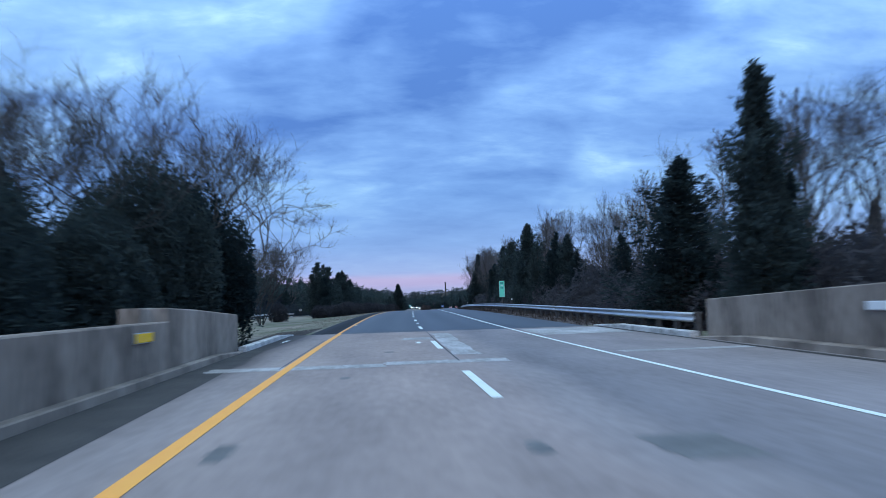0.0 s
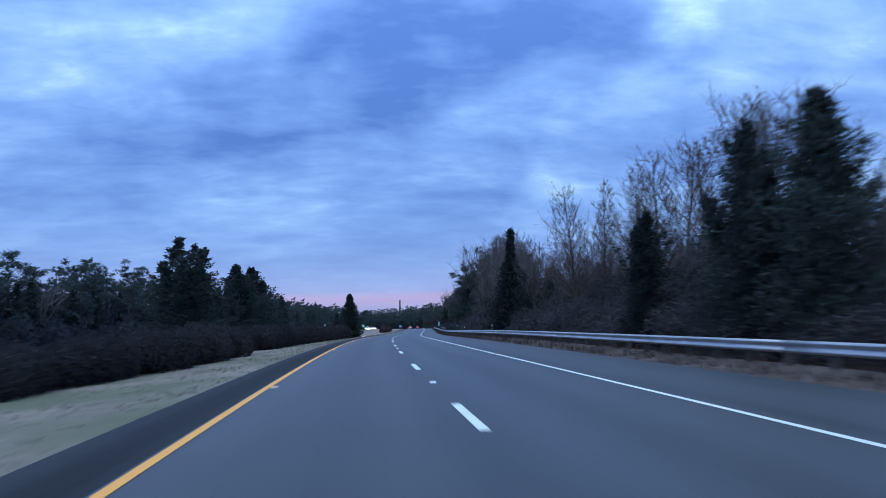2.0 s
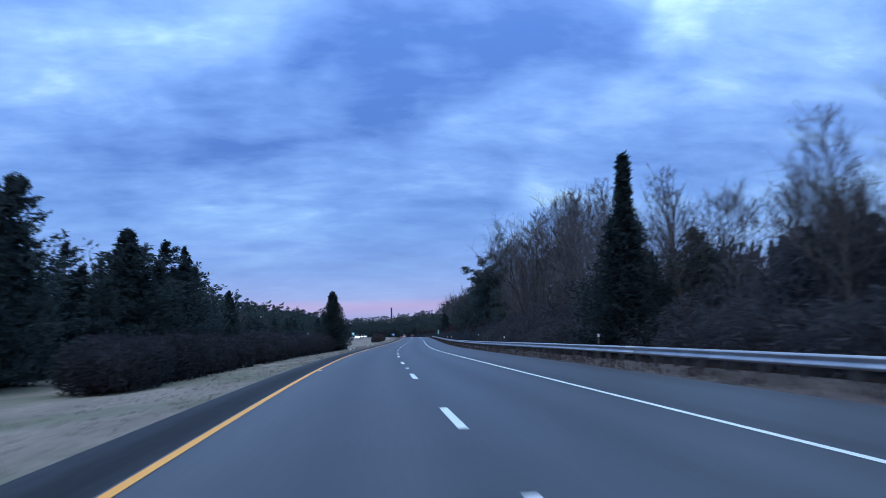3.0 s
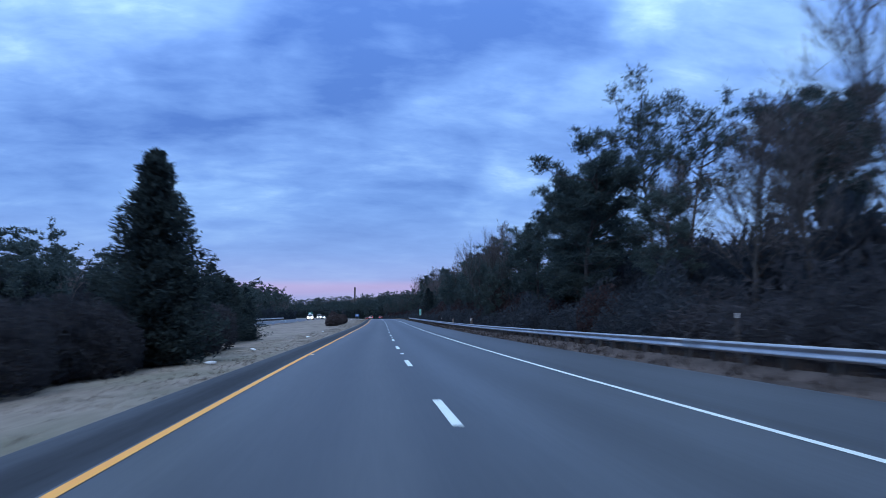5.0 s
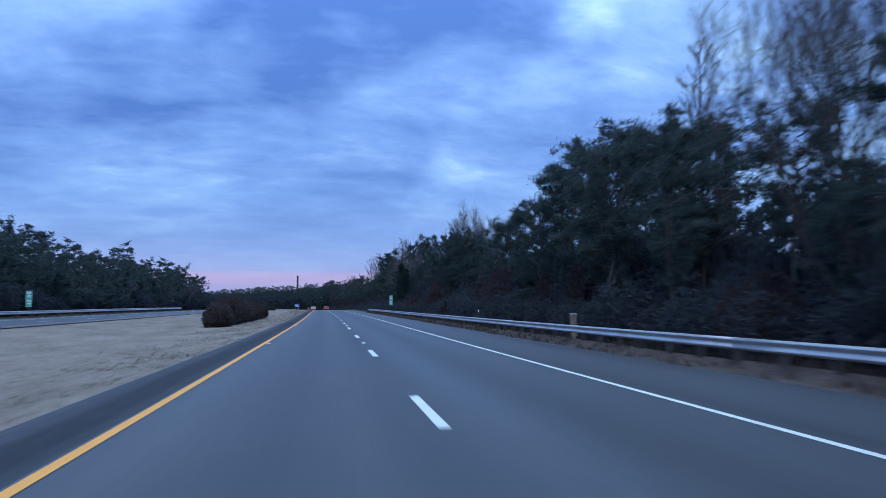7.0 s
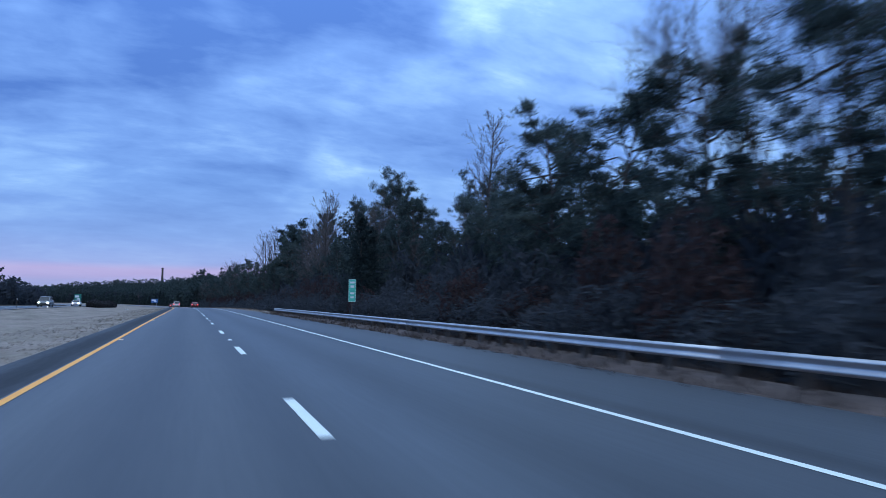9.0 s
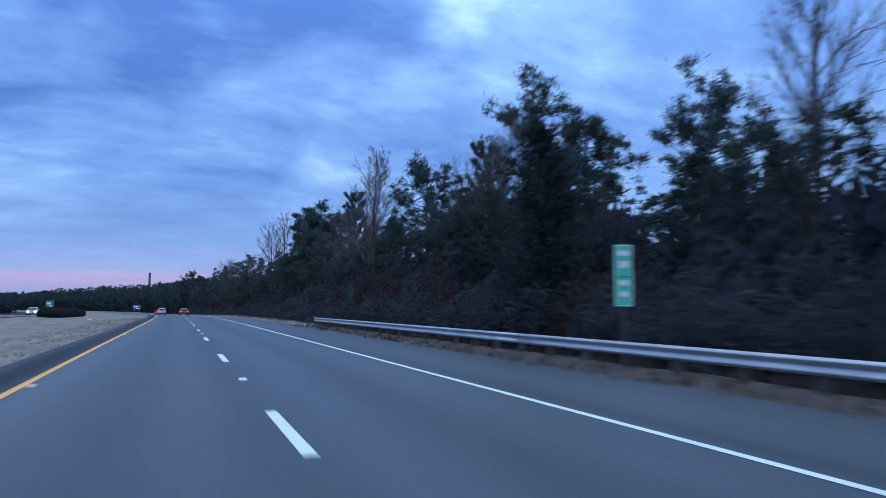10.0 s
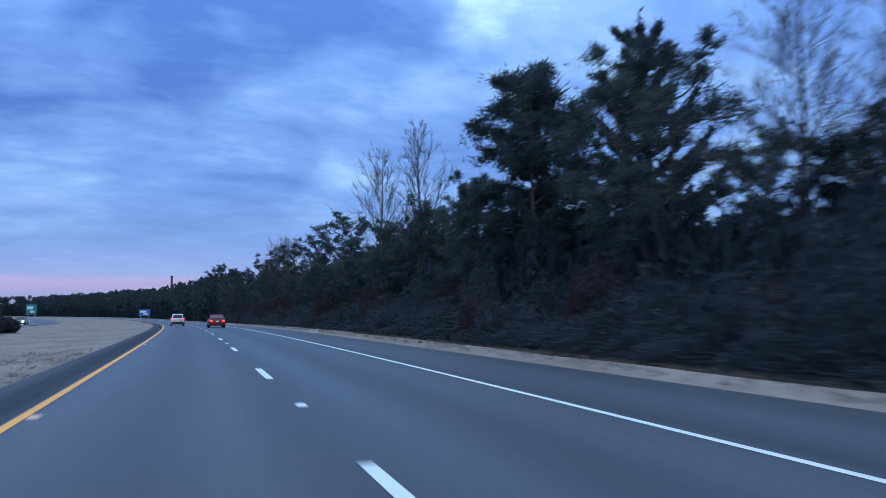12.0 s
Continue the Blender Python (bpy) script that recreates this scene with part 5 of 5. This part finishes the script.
# left of the bridge
LEFT = "trees along the median"
for s, la, top, which, wide in ((5.0, -11.5, 5.2, 4, 1.6), (1.0, -10.5, 4.8, 2, 1.6), (12.0, -13.0, 6.0, 0, 1.5), (16.6, -9.6, 6.3, 4, 1.1), (19.4, -9.0, 5.0, 2, 1.2)):
    plant("cedar", which, s, la, top, LEFT, wide)
for i, (s, la, w, h) in enumerate(((5.0, -10.8, 5.6, 4.6), (10.5, -10.4, 5.6, 4.5), (15.2, -10.0, 5.8, 6.8), (19.4, -9.5, 5.8, 6.7))):
    dz = float(ground_dz(s, la)) - 0.05
    t = thing("evergreen_bush", "big dark rounded evergreen bush behind the parapet", "bush", on_road(s, la, dz), "evergreen bushes by the bridge")
    put("crown", quads_mesh("crown", dome_quads(300 + i, w, w, h, 20000, 0.068), M_CEDAR), t)
    v, f = tube_faces([(0, 0, -0.2), (0.05, 0, h * 0.3), (0, 0.05, h * 0.6)], [0.16, 0.1, 0.04], 7)
    put("trunk", mesh_from("trunk", v, f, M_BARK), t)
for s, la, top, which, wide in ((20.8, -8.2, 9.1, 2, 1.1), (18.8, -10.4, 10.8, 5, 0.95), (17.0, -15.0, 9.8, 2, 1.2), (10.5, -14.5, 9.8, 5, 1.25), (4.0, -14.0, 9.6, 2, 1.2), (-1.0, -17.0, 9.8, 0, 1.2), (14.5, -18, 10.4, 4, 1.3), (26, -22.0, 8.5, 3, 1.1), (34, -27.0, 8.2, 4, 1.2), (30, -18.0, 7.0, 4, 1.0), (40, -24, 7.0, 2, 1.0)):
    plant("bare", which, s, la, top, LEFT, wide, turn=200 if s == 20.8 else None)
for s, la, top, which in ((61.2, -14.75, 8.0, 5), (56.6, -15.35, 7.6, 5), (64.5, -19.0, 8.4, 6)):
    plant("bare", which, s, la, top, LEFT, 1.3, "leafless many-stemmed small tree in the median turf")
for s, la, top, which, wide in ((132.4, -19.6, 9.9, 1, 1.4), (135.8, -19.1, 9.6, 4, 1.4), (142.5, -19.1, 7.2, 4, 1.3), (130.0, -18.2, 6.8, 2, 1.3), (148.0, -17.5, 8.7, 0, 1.6), (152.0, -17.0, 7.0, 2, 1.2), (157.4, -18.1, 9.2, 4, 1.6), (163.5, -18.0, 7.8, 2, 1.5), (169.8, -20.6, 10.4, 1, 0.9), (174.0, -17.0, 6.4, 2, 0.9), (142.0, -17.0, 6.2, 4, 1.0),
                                (226.5, -12.8, 5.4, 4, 1.4), (230.2, -12.4, 4.7, 2, 1.5), (234.2, -12.0, 4.0, 4, 1.6), (222.5, -14.5, 4.8, 2, 1.4), (236.6, -12.2, 2.2, 2, 1.8)):
    plant("cedar", which, s, la, top, LEFT, wide)
plant("cedar", 5, 202.0, -9.35, 7.9, LEFT, 1.3, "lone pointed cedar rising from the median hedge")


def hedge_piece(seed, label, s, la, length, width, h, mat=None, group="median shrub rows", name="shrub"):
    dz = float(ground_dz(s, la)) - 0.05
    n = int(1250 * max(1.0, length * width / 6.0))
    t = thing(name, label, "shrub", on_road(s, la, dz), group)
    leaves, stems = dome_quads(seed, width, length * (1.3 if 5 < length and s < 250 else 1.0), h - dz, n, 0.075, True)
    put("crown", quads_mesh("crown", leaves, mat or M_SHRUB), t)
    put("stem", quads_mesh("stem", stems, M_TWIG), t, "thin upright grey stem growth")


for i, (s, la, ln, w, h) in enumerate(((91, -11.5, 6, 3.4, 1.2), (97, -11.0, 6.5, 3.8, 1.35), (103, -10.6, 6.5, 4.0, 1.5), (109, -10.3, 6.0, 3.8, 1.45), (86, -12.0, 5.5, 3.0, 1.1), (128, -11.0, 7, 4, 1.6), (134, -11.0, 7, 4, 1.75), (140, -11, 7, 4, 1.6), (146, -11, 7, 4, 1.5),
                                       (155, -11.0, 7, 4, 1.7), (162, -11.0, 7.5, 4, 1.8), (169, -11.0, 7.5, 4.2, 1.9), (176, -11.0, 8, 4.4, 1.8), (183, -10.8, 8, 4.4, 1.75), (190, -10.6, 8, 4.2, 1.9), (197, -10.5, 8, 4.2, 2.0), (204, -10.3, 7.5, 4.2, 2.1), (210, -10.4, 7, 4.2, 2.2), (216, -11.0, 7, 4.4, 2.4))):
    hedge_piece(200 + i, "rounded brown leafless shrub in a median row", s, la, ln, w, h)
for i, (s, ln, h) in enumerate(((308.5, 6.5, 1.55), (314, 8, 2.15), (320, 8, 2.1), (327, 8, 2.0), (334, 8, 1.9), (341, 7, 1.7))):
    hedge_piece(240 + i, "rounded brown leafless shrub in an isolated median clump", s, -10.1 + 0.08 * i, ln, 2.7, h, M_CLUMP)
for i in range(6):
    hedge_piece(260 + i, "low brown shrub in the far median", 478 + i * 7, -18.0, 8.0, 4.0, 1.35)
hedge_piece(280, "small brown leafless shrub in the median turf", 73.0, -15.2, 2.6, 2.6, 1.5)
plant("cedar", 2, 54.0, -17.5, 2.1, LEFT, 1.3, "small dark bushy cedar in the median turf")


# ---- grass ----
def grass(label, spots, h, mat, seed):
    r = np.random.RandomState(seed)
    p = np.repeat(np.array([at(s, l, float(ground_dz(s, l)) - 0.02) for s, l in spots]), 5, 0)
    n = len(p)
    p = p + r.normal(size=(n, 3)) * np.array([0.10, 0.10, 0.0])
    a = r.rand(n) * 6.28
    w = np.stack([np.cos(a), np.sin(a), 0 * a], -1) * 0.018
    tip = p + np.stack([r.normal(size=n) * 0.10, r.normal(size=n) * 0.10, h * r.uniform(0.5, 1.25, n)], -1)
    tagged(put("grass", quads_mesh("grass", np.stack([p - w, p + w, tip + w * 0.2, tip - w * 0.2], 1), mat)), label, "grass", kind="stuff")


rg = random.Random(21)
grass("dead brown grass under the guardrail", [(rg.uniform(23, 420), 7.5 + 4.2 * rg.random()) for _ in range(6000)], 0.22, M_BROWNGRASS, 1)
grass("tan dead grass along the verge", [(rg.uniform(415, 560), 8.75 + 1.8 * rg.random()) for _ in range(2600)], 0.13, M_DEAD, 2)
grass("short pale grass along the median shoulder", [(rg.uniform(26, 470), -5.15 - 4.5 * rg.random() ** 1.3) for _ in range(5000)], 0.08, M_PALEGRASS, 3)


# ---- signs and posts ----
def slab(name, w, h, d, mat, parent, label="", x=0.0, z=0.0, y=0.0, bevel=0.006):
    bm = bmesh.new()
    box(bm, x - w / 2, x + w / 2, y - d / 2, y + d / 2, z - h / 2, z + h / 2, bevel)
    return part(name, bm, mat, parent, label)


def marker_sign(label, s, lat, z0, z1, w, sheeting, bars):
    """Tall narrow green panel with lines of writing too small to read."""
    g = float(ground_dz(s, lat))
    t = thing("mile_marker_sign", label, "road sign", on_road(s, lat, g), "roadside marker signs")
    h, zc = z1 - z0, (z0 + z1) / 2 - g
    p = slab("panel", w, h, 0.02, sheeting, t, "green panel with a pale rim", z=zc)
    for dx in (-1, 1):
        slab("rim", 0.02, h - 0.03, 0.006, M_SIGNWHITE, p, x=dx * (w / 2 - 0.02), z=zc, y=-0.012, bevel=0)
    for k in (-1, 1):
        slab("rim", w - 0.06, 0.02, 0.006, M_SIGNWHITE, p, z=zc + k * (h / 2 - 0.02), y=-0.012, bevel=0)
    for u, ww, hh, mt in bars:
        slab("lettering_bar", w * ww, h * hh * 0.62, 0.006, mt, p, z=zc - h / 2 + h * u, y=-0.012, bevel=0.002)
    slab("post", 0.07, zc - h * 0.3 + 0.4, 0.05, M_POST, t, z=(zc - h * 0.3 - 0.4) / 2, y=0.04)
    return t


FAINT = ((0.87, 0.56, 0.13, M_SIGNMARK), (0.72, 0.42, 0.10, M_SIGNWHITE), (0.56, 0.5, 0.10, M_SIGNMARK))
CLEAR = ((0.86, 0.66, 0.13, M_SIGNWHITE), (0.68, 0.5, 0.17, M_SIGNWHITE), (0.48, 0.62, 0.05, M_SIGNMARK), (0.38, 0.55, 0.13, M_SIGNWHITE), (0.2, 0.5, 0.13, M_SIGNWHITE))
marker_sign("tall narrow green marker sign on a post behind the guardrail", 65.7, 9.45, 1.42, 3.1, 0.58, M_LITSIGN, FAINT)
marker_sign("tall narrow green marker sign on a post behind the guardrail", 375.8, 10.3, 1.4, 3.1, 0.56, M_TEALSIGN, CLEAR)
marker_sign("small green marker sign beyond the opposite roadway", 330.0, -32.2, 1.2, 2.9, 0.56, M_TEALSIGN, CLEAR)


def delineator(s, lat, top, label="slim roadside delineator post with a white reflector"):
    g = float(ground_dz(s, lat))
    t = thing("delineator", label, "delineator", on_road(s, lat, g), "roadside delineator posts")
    slab("post", 0.09, top - g + 0.3, 0.03, M_POST, t, z=(top - g - 0.3) / 2)
    slab("reflector", 0.085, 0.16, 0.01, M_SIGNWHITE, t, "white reflector", z=top - g - 0.1, y=-0.022)


for s, la, top in ((59.5, 9.6, 1.25), (134.5, 9.7, 1.25), (165, 9.7, 1.2), (195.4, 10.4, 1.55), (256.8, 9.5, 1.2), (300, 9.6, 1.15), (440.0, -24.5, 1.4), (520, -19.6, 1.2)):
    delineator(s, la, top)


for s, la, top in ((257.3, 9.6, 1.26), (279.0, 9.55, 1.05)):
    g = float(ground_dz(s, la))
    t = thing("marker_post", "stout pale weathered post behind the guardrail", "post", on_road(s, la, g), "pale posts behind the rail")
    slab("post", 0.26, top - g + 0.3, 0.2, M_PARAPET, t, z=(top - g - 0.3) / 2, bevel=0.02)
    slab("cap", 0.28, 0.05, 0.22, M_STEEL, t, "flat metal cap", z=top - g + 0.025, bevel=0.01)


def board_sign(name, label, s, lat, w, h, z, mats, turn=0.0):
    """A wide board on two posts."""
    g = float(ground_dz(s, lat))
    t = thing(name, label, "road sign", on_road(s, lat, g, turn), "roadside boards")
    p = slab("panel", w, h, 0.03, mats[0], t, z=z)
    slab("lettering_bar", w * 0.55, h * 0.3, 0.006, mats[1], p, x=-w * 0.1, z=z + h * 0.15, y=-0.02, bevel=0)
    slab("lettering_bar", w * 0.4, h * 0.2, 0.006, mats[1], p, x=w * 0.1, z=z - h * 0.22, y=-0.02, bevel=0)
    for dx in (-0.32, 0.32):
        slab("post", 0.1, z + h * 0.3 + 0.4, 0.1, M_STEEL, t, x=dx * w, z=(z + h * 0.3 - 0.4) / 2, y=0.07)


board_sign("notice_board", "white and blue notice board on two posts by the bend", 606, -6.4, 2.3, 1.4, 2.5, (M_SIGNBLUE, M_SIGNWHITE))
board_sign("guide_sign", "dark green guide sign beyond the far median", 660, -33.0, 2.6, 2.8, 3.6, (plain("dull_green_sheeting", (0.03, 0.22, 0.17), 0.5), M_SIGNWHITE))
delineator(632, -5.9, 1.9)
g = float(ground_dz(131.9, -23.0))
t = thing("warning_sign", "small grey diamond sign back across the median", "road sign", on_road(131.9, -23.0, g))
bm = bmesh.new()
box(bm, -0.25, 0.25, -0.012, 0.012, -0.25, 0.25, 0.006)
bmesh.ops.rotate(bm, verts=bm.verts, cent=(0, 0, 0), matrix=Matrix.Rotation(radians(45), 3, "Y"))
bmesh.ops.translate(bm, verts=bm.verts, vec=(0, 0, 1.3))
part("panel", bm, M_STEEL, t)
slab("post", 0.06, 1.9, 0.05, M_POST, t, z=0.55, y=-0.045)
for s, la, w in ((200, -6.9, 0.5), (212, -7.4, 0.4), (236, -7.0, 0.4), (463, -11.5, 0.7), (258, -7.5, 0.4)):
    t = thing("litter", "pale scrap of litter lying on the turf", "litter", on_road(s, la, float(ground_dz(s, la)), 30), "litter scraps")
    bm = bmesh.new()
    bmesh.ops.create_icosphere(bm, subdivisions=1, radius=1.0, matrix=Matrix.Translation((0, 0, 0.06)) @ Matrix.Diagonal((w / 2, w / 3, 0.07, 1)))
    for v in bm.verts:
        v.co += Vector((rnd.uniform(-0.06, 0.06), rnd.uniform(-0.06, 0.06), rnd.uniform(-0.02, 0.02)))
    part("scrap", bm, M_SIGNWHITE, t)


def mast():
    x, y, z = 131.9, 1502.0, -1.5
    t = thing("mast", "far slender dark chimney mast above the treeline", "mast", pose(x, y, z))
    bm = bmesh.new()
    bmesh.ops.create_cone(bm, cap_ends=True, segments=12, radius1=1.9, radius2=1.4, depth=53, matrix=Matrix.Translation((0, 0, 26.5)))
    part("shaft", bm, M_BARK, t)
    bm = bmesh.new()
    bmesh.ops.create_cone(bm, cap_ends=True, segments=12, radius1=1.7, radius2=1.7, depth=2.0, matrix=Matrix.Translation((0, 0, 52)))
    part("crown_ring", bm, M_POST, t)


mast()


RIDGE_PINE = [pine_parts(390 + i, 15, 3.6, 0.15, 2, 1.0, 3, 12, 0.5)[2] for i in range(3)]


def ridge():
    """A long wooded hill far beyond the bend, lower towards one end."""
    turns = np.arange(16.0, -16.1, -0.4)
    rise = np.interp(turns, [-14, -9, -6, -3.2, -1, 0.5, 2.6, 4.3, 7, 12], [68, 61, 54, 46, 41, 38, 32, 20, 12, 6]) + 1.5 * np.sin(turns * 2.1) - 12
    c, out = at(435, 0), np.radians(turns)
    foot = np.stack([c[0] - np.sin(out) * 1250, c[1] + np.cos(out) * 1250], -1)
    crest = np.stack([c[0] - np.sin(out) * 1500, c[1] + np.cos(out) * 1500], -1)
    back = np.stack([c[0] - np.sin(out) * 1900, c[1] + np.cos(out) * 1900], -1)
    n = len(turns)
    V = np.concatenate([np.column_stack([q, z]) for q, z in ((foot, np.full(n, -2.0)), (crest, np.maximum(rise, -1)), (back, np.full(n, -2.0)))])
    F = [(k * n + i, k * n + i + 1, (k + 1) * n + i + 1, (k + 1) * n + i) for k in range(2) for i in range(n - 1)]
    tagged(put("backdrop", mesh_from("backdrop", V, F, M_FLOOR)), "low wooded hill far beyond the bend", "hill", kind="structure")
    r, src = random.Random(61), []
    for i in range(900):
        w, f = r.uniform(-15.8, 15.8), r.uniform(0.55, 1.0)
        a, d = radians(w), 1250 + 250 * f
        z = -2 + f * (float(np.interp(w, turns[::-1], rise[::-1])) + 2)
        k = r.uniform(9, 14.5) / 15
        src.append((RIDGE_PINE[i % 3], (c[0] - math.sin(a) * d, c[1] + math.cos(a) * d, max(z, -1.5) - 0.5), k * 1.5, k, r.uniform(0, 6.3)))
    tagged(put("woodland", quads_mesh("woodland", merge(src), M_PINE)), "distant pine wood on a low hill", "woodland", kind="stuff")


ridge()


# ---- vehicles ----
def car(label, s, lat, dz, suv, paint, turn=0.0, lamps="rear", group="vehicles on the road"):
    """A passenger car, nose along the road; built from cross-sections along its length."""
    x, y, z = at(s, lat, dz)
    t = thing("suv" if suv else "sedan", label, "car", pose(x, y, z, 0, 0, heading(s) + turn), group)
    hw = 0.93 if suv else 0.91
    L = 2.3
    belt = 1.02 if suv else 0.93
    roof = 1.70 if suv else 1.45
    # lower body: y, half width, low, high
    st = [(-L, hw * 0.84, 0.42, belt * 0.92), (-L + 0.12, hw * 0.95, 0.30, belt * 0.99), (-L + 0.6, hw, 0.24, belt), (0, hw, 0.22, belt * 0.98), (L - 1.1, hw, 0.24, belt * 0.95), (L - 0.35, hw * 0.95, 0.27, belt * 0.80), (L, hw * 0.76, 0.38, belt * 0.62)]
    V, F = [], []
    for yy, w, lo, hi in st:
        V += [(-w * 0.92, yy, lo), (-w, yy, lo + 0.22), (-w, yy, hi - 0.18), (-w * 0.90, yy, hi), (w * 0.90, yy, hi), (w, yy, hi - 0.18), (w, yy, lo + 0.22), (w * 0.92, yy, lo)]
    for i in range(len(st) - 1):
        for j in range(8):
            F.append((i * 8 + j, i * 8 + (j + 1) % 8, (i + 1) * 8 + (j + 1) % 8, (i + 1) * 8 + j))
    F += [tuple(range(7, -1, -1)), tuple((len(st) - 1) * 8 + j for j in range(8))]
    me = mesh_from("body", V, F, paint)
    body = put("body", me, t)
    b = body.modifiers.new("soft", "BEVEL")
    b.width, b.segments = 0.05, 2
    # cabin
    tail = -L + (0.10 if suv else 0.55)
    st = [(tail, hw * 0.86, belt - 0.02, belt + 0.02), (tail + (0.28 if suv else 0.75), hw * 0.72, belt - 0.02, roof - 0.05), (0.0, hw * 0.76, belt - 0.02, roof), (0.45, hw * 0.74, belt - 0.02, roof - 0.04), (1.25, hw * 0.84, belt - 0.06, belt)]
    V, F = [], []
    for yy, w, lo, hi in st:
        V += [(-hw * 0.88, yy, lo), (-w, yy, hi - 0.03), (-w * 0.85, yy, hi), (w * 0.85, yy, hi), (w, yy, hi - 0.03), (hw * 0.88, yy, lo)]
    for i in range(len(st) - 1):
        for j in range(6):
            F.append((i * 6 + j, i * 6 + (j + 1) % 6, (i + 1) * 6 + (j + 1) % 6, (i + 1) * 6 + j))
    F += [tuple(range(5, -1, -1)), tuple((len(st) - 1) * 6 + j for j in range(6))]
    put("cabin", mesh_from("cabin", V, F, paint), t)

    def pane(name, corners):
        c = [Vector(q) for q in corners]
        n = (c[1] - c[0]).cross(c[3] - c[0]).normalized() * 0.012
        vs = [q + n for q in c] + [q - n for q in c]
        put(name, mesh_from(name, vs, [(0, 1, 2, 3), (7, 6, 5, 4), (0, 4, 5, 1), (1, 5, 6, 2), (2, 6, 7, 3), (3, 7, 4, 0)], M_GLASS), t, "dark window glass")

    y1, w1 = st[1][0], st[1][1]
    pane("rear_window", [(-hw * 0.72, tail - 0.01 + 0.03, belt + 0.10), (hw * 0.72, tail + 0.02, belt + 0.10), (w1 * 0.84, y1 - 0.06, roof - 0.13), (-w1 * 0.84, y1 - 0.06, roof - 0.13)])
    pane("windscreen", [(hw * 0.74, 1.19, belt + 0.07), (-hw * 0.74, 1.19, belt + 0.07), (-hw * 0.66, 0.51, roof - 0.08), (hw * 0.66, 0.51, roof - 0.08)])
    for d in (-1, 1):
        for a, c in ((y1 + 0.02, 0.0), (0.06, 0.85)):
            pane("side_window", [(d * hw * 0.875, a, belt + 0.05), (d * hw * 0.875, c, belt + 0.05), (d * (hw * 0.775), min(c, 0.5), roof - 0.12), (d * (hw * 0.765), a + 0.05, roof - 0.12)])
    # wheels
    for yy in (-1.38, 1.42):
        for d in (-1, 1):
            bm = bmesh.new()
            bmesh.ops.create_cone(bm, cap_ends=True, segments=20, radius1=0.34, radius2=0.34, depth=0.22, matrix=Matrix.Translation((d * (hw - 0.10), yy, 0.34)) @ Matrix.Rotation(radians(90), 4, "Y"))
            bmesh.ops.bevel(bm, geom=[e for e in bm.edges if len(e.link_faces) == 2 and any(len(f.verts) > 4 for f in e.link_faces)], offset=0.03, segments=2, affect="EDGES")
            w = part("wheel", bm, M_RUBBER, t, "black tyre")
            bm = bmesh.new()
            bmesh.ops.create_cone(bm, cap_ends=True, segments=12, radius1=0.2, radius2=0.16, depth=0.03, matrix=Matrix.Translation((d * (hw + 0.015), yy, 0.34)) @ Matrix.Rotation(radians(90 * d), 4, "Y"))
            part("rim", bm, M_CHROME, w)
    slab("bumper", hw * 1.7, 0.22, 0.10, M_RUBBER if suv else paint, t, z=0.46, y=-L - 0.01, bevel=0.04)
    slab("number_plate", 0.34, 0.16, 0.02, M_SIGNWHITE, t, "plain pale plate", z=0.72, y=-L - 0.03, bevel=0.004)
    dim = plain("unlit_red_lens", (0.35, 0.02, 0.02), 0.25) if lamps != "rear" else M_TAIL
    for d in (-1, 1):
        slab("tail_lamp", 0.16 if suv else 0.32, 0.34 if suv else 0.14, 0.12, dim, t, "red tail lamp", x=d * hw * (0.84 if suv else 0.70), z=belt - (0.10 if suv else 0.16), y=-L + (0.02 if suv else -0.0), bevel=0.03)
        slab("head_lamp", 0.30, 0.15, 0.14, M_HEAD if lamps == "front" else M_SIGNWHITE, t, "head lamp", x=d * hw * 0.66, z=belt * 0.66, y=L - 0.06, bevel=0.03)
        slab("mirror", 0.16, 0.12, 0.10, paint, t, x=d * (hw + 0.05), z=belt + 0.06, y=0.85, bevel=0.03)


P_SILVER = plain("silver_car_paint", (0.55, 0.56, 0.58), 0.3, 0.3)
P_RED = plain("dark_red_car_paint", (0.20, 0.03, 0.03), 0.3, 0.2)
P_GREY = plain("grey_car_paint", (0.2, 0.21, 0.22), 0.3, 0.3)
car("silver suv with glowing tail lamps driving in the near lane", 548, -1.8, 0.0, True, P_SILVER)
car("dark red sedan with glowing tail lamps driving in the other lane", 522, 1.9, 0.0, False, P_RED)
car("distant dark red sedan with glowing tail lamps", 640, 1.9, 0.0, False, P_RED)
for s, suv, p in ((404, True, P_SILVER), (457, True, P_GREY), (512, False, P_SILVER), (582, False, P_GREY)):
    car("oncoming car with lit head lamps on the opposite roadway", s, float(other_edge(s)) - (1.9 if s < 440 else 3.0), float(other_level(s)), suv, p, 180, "front")
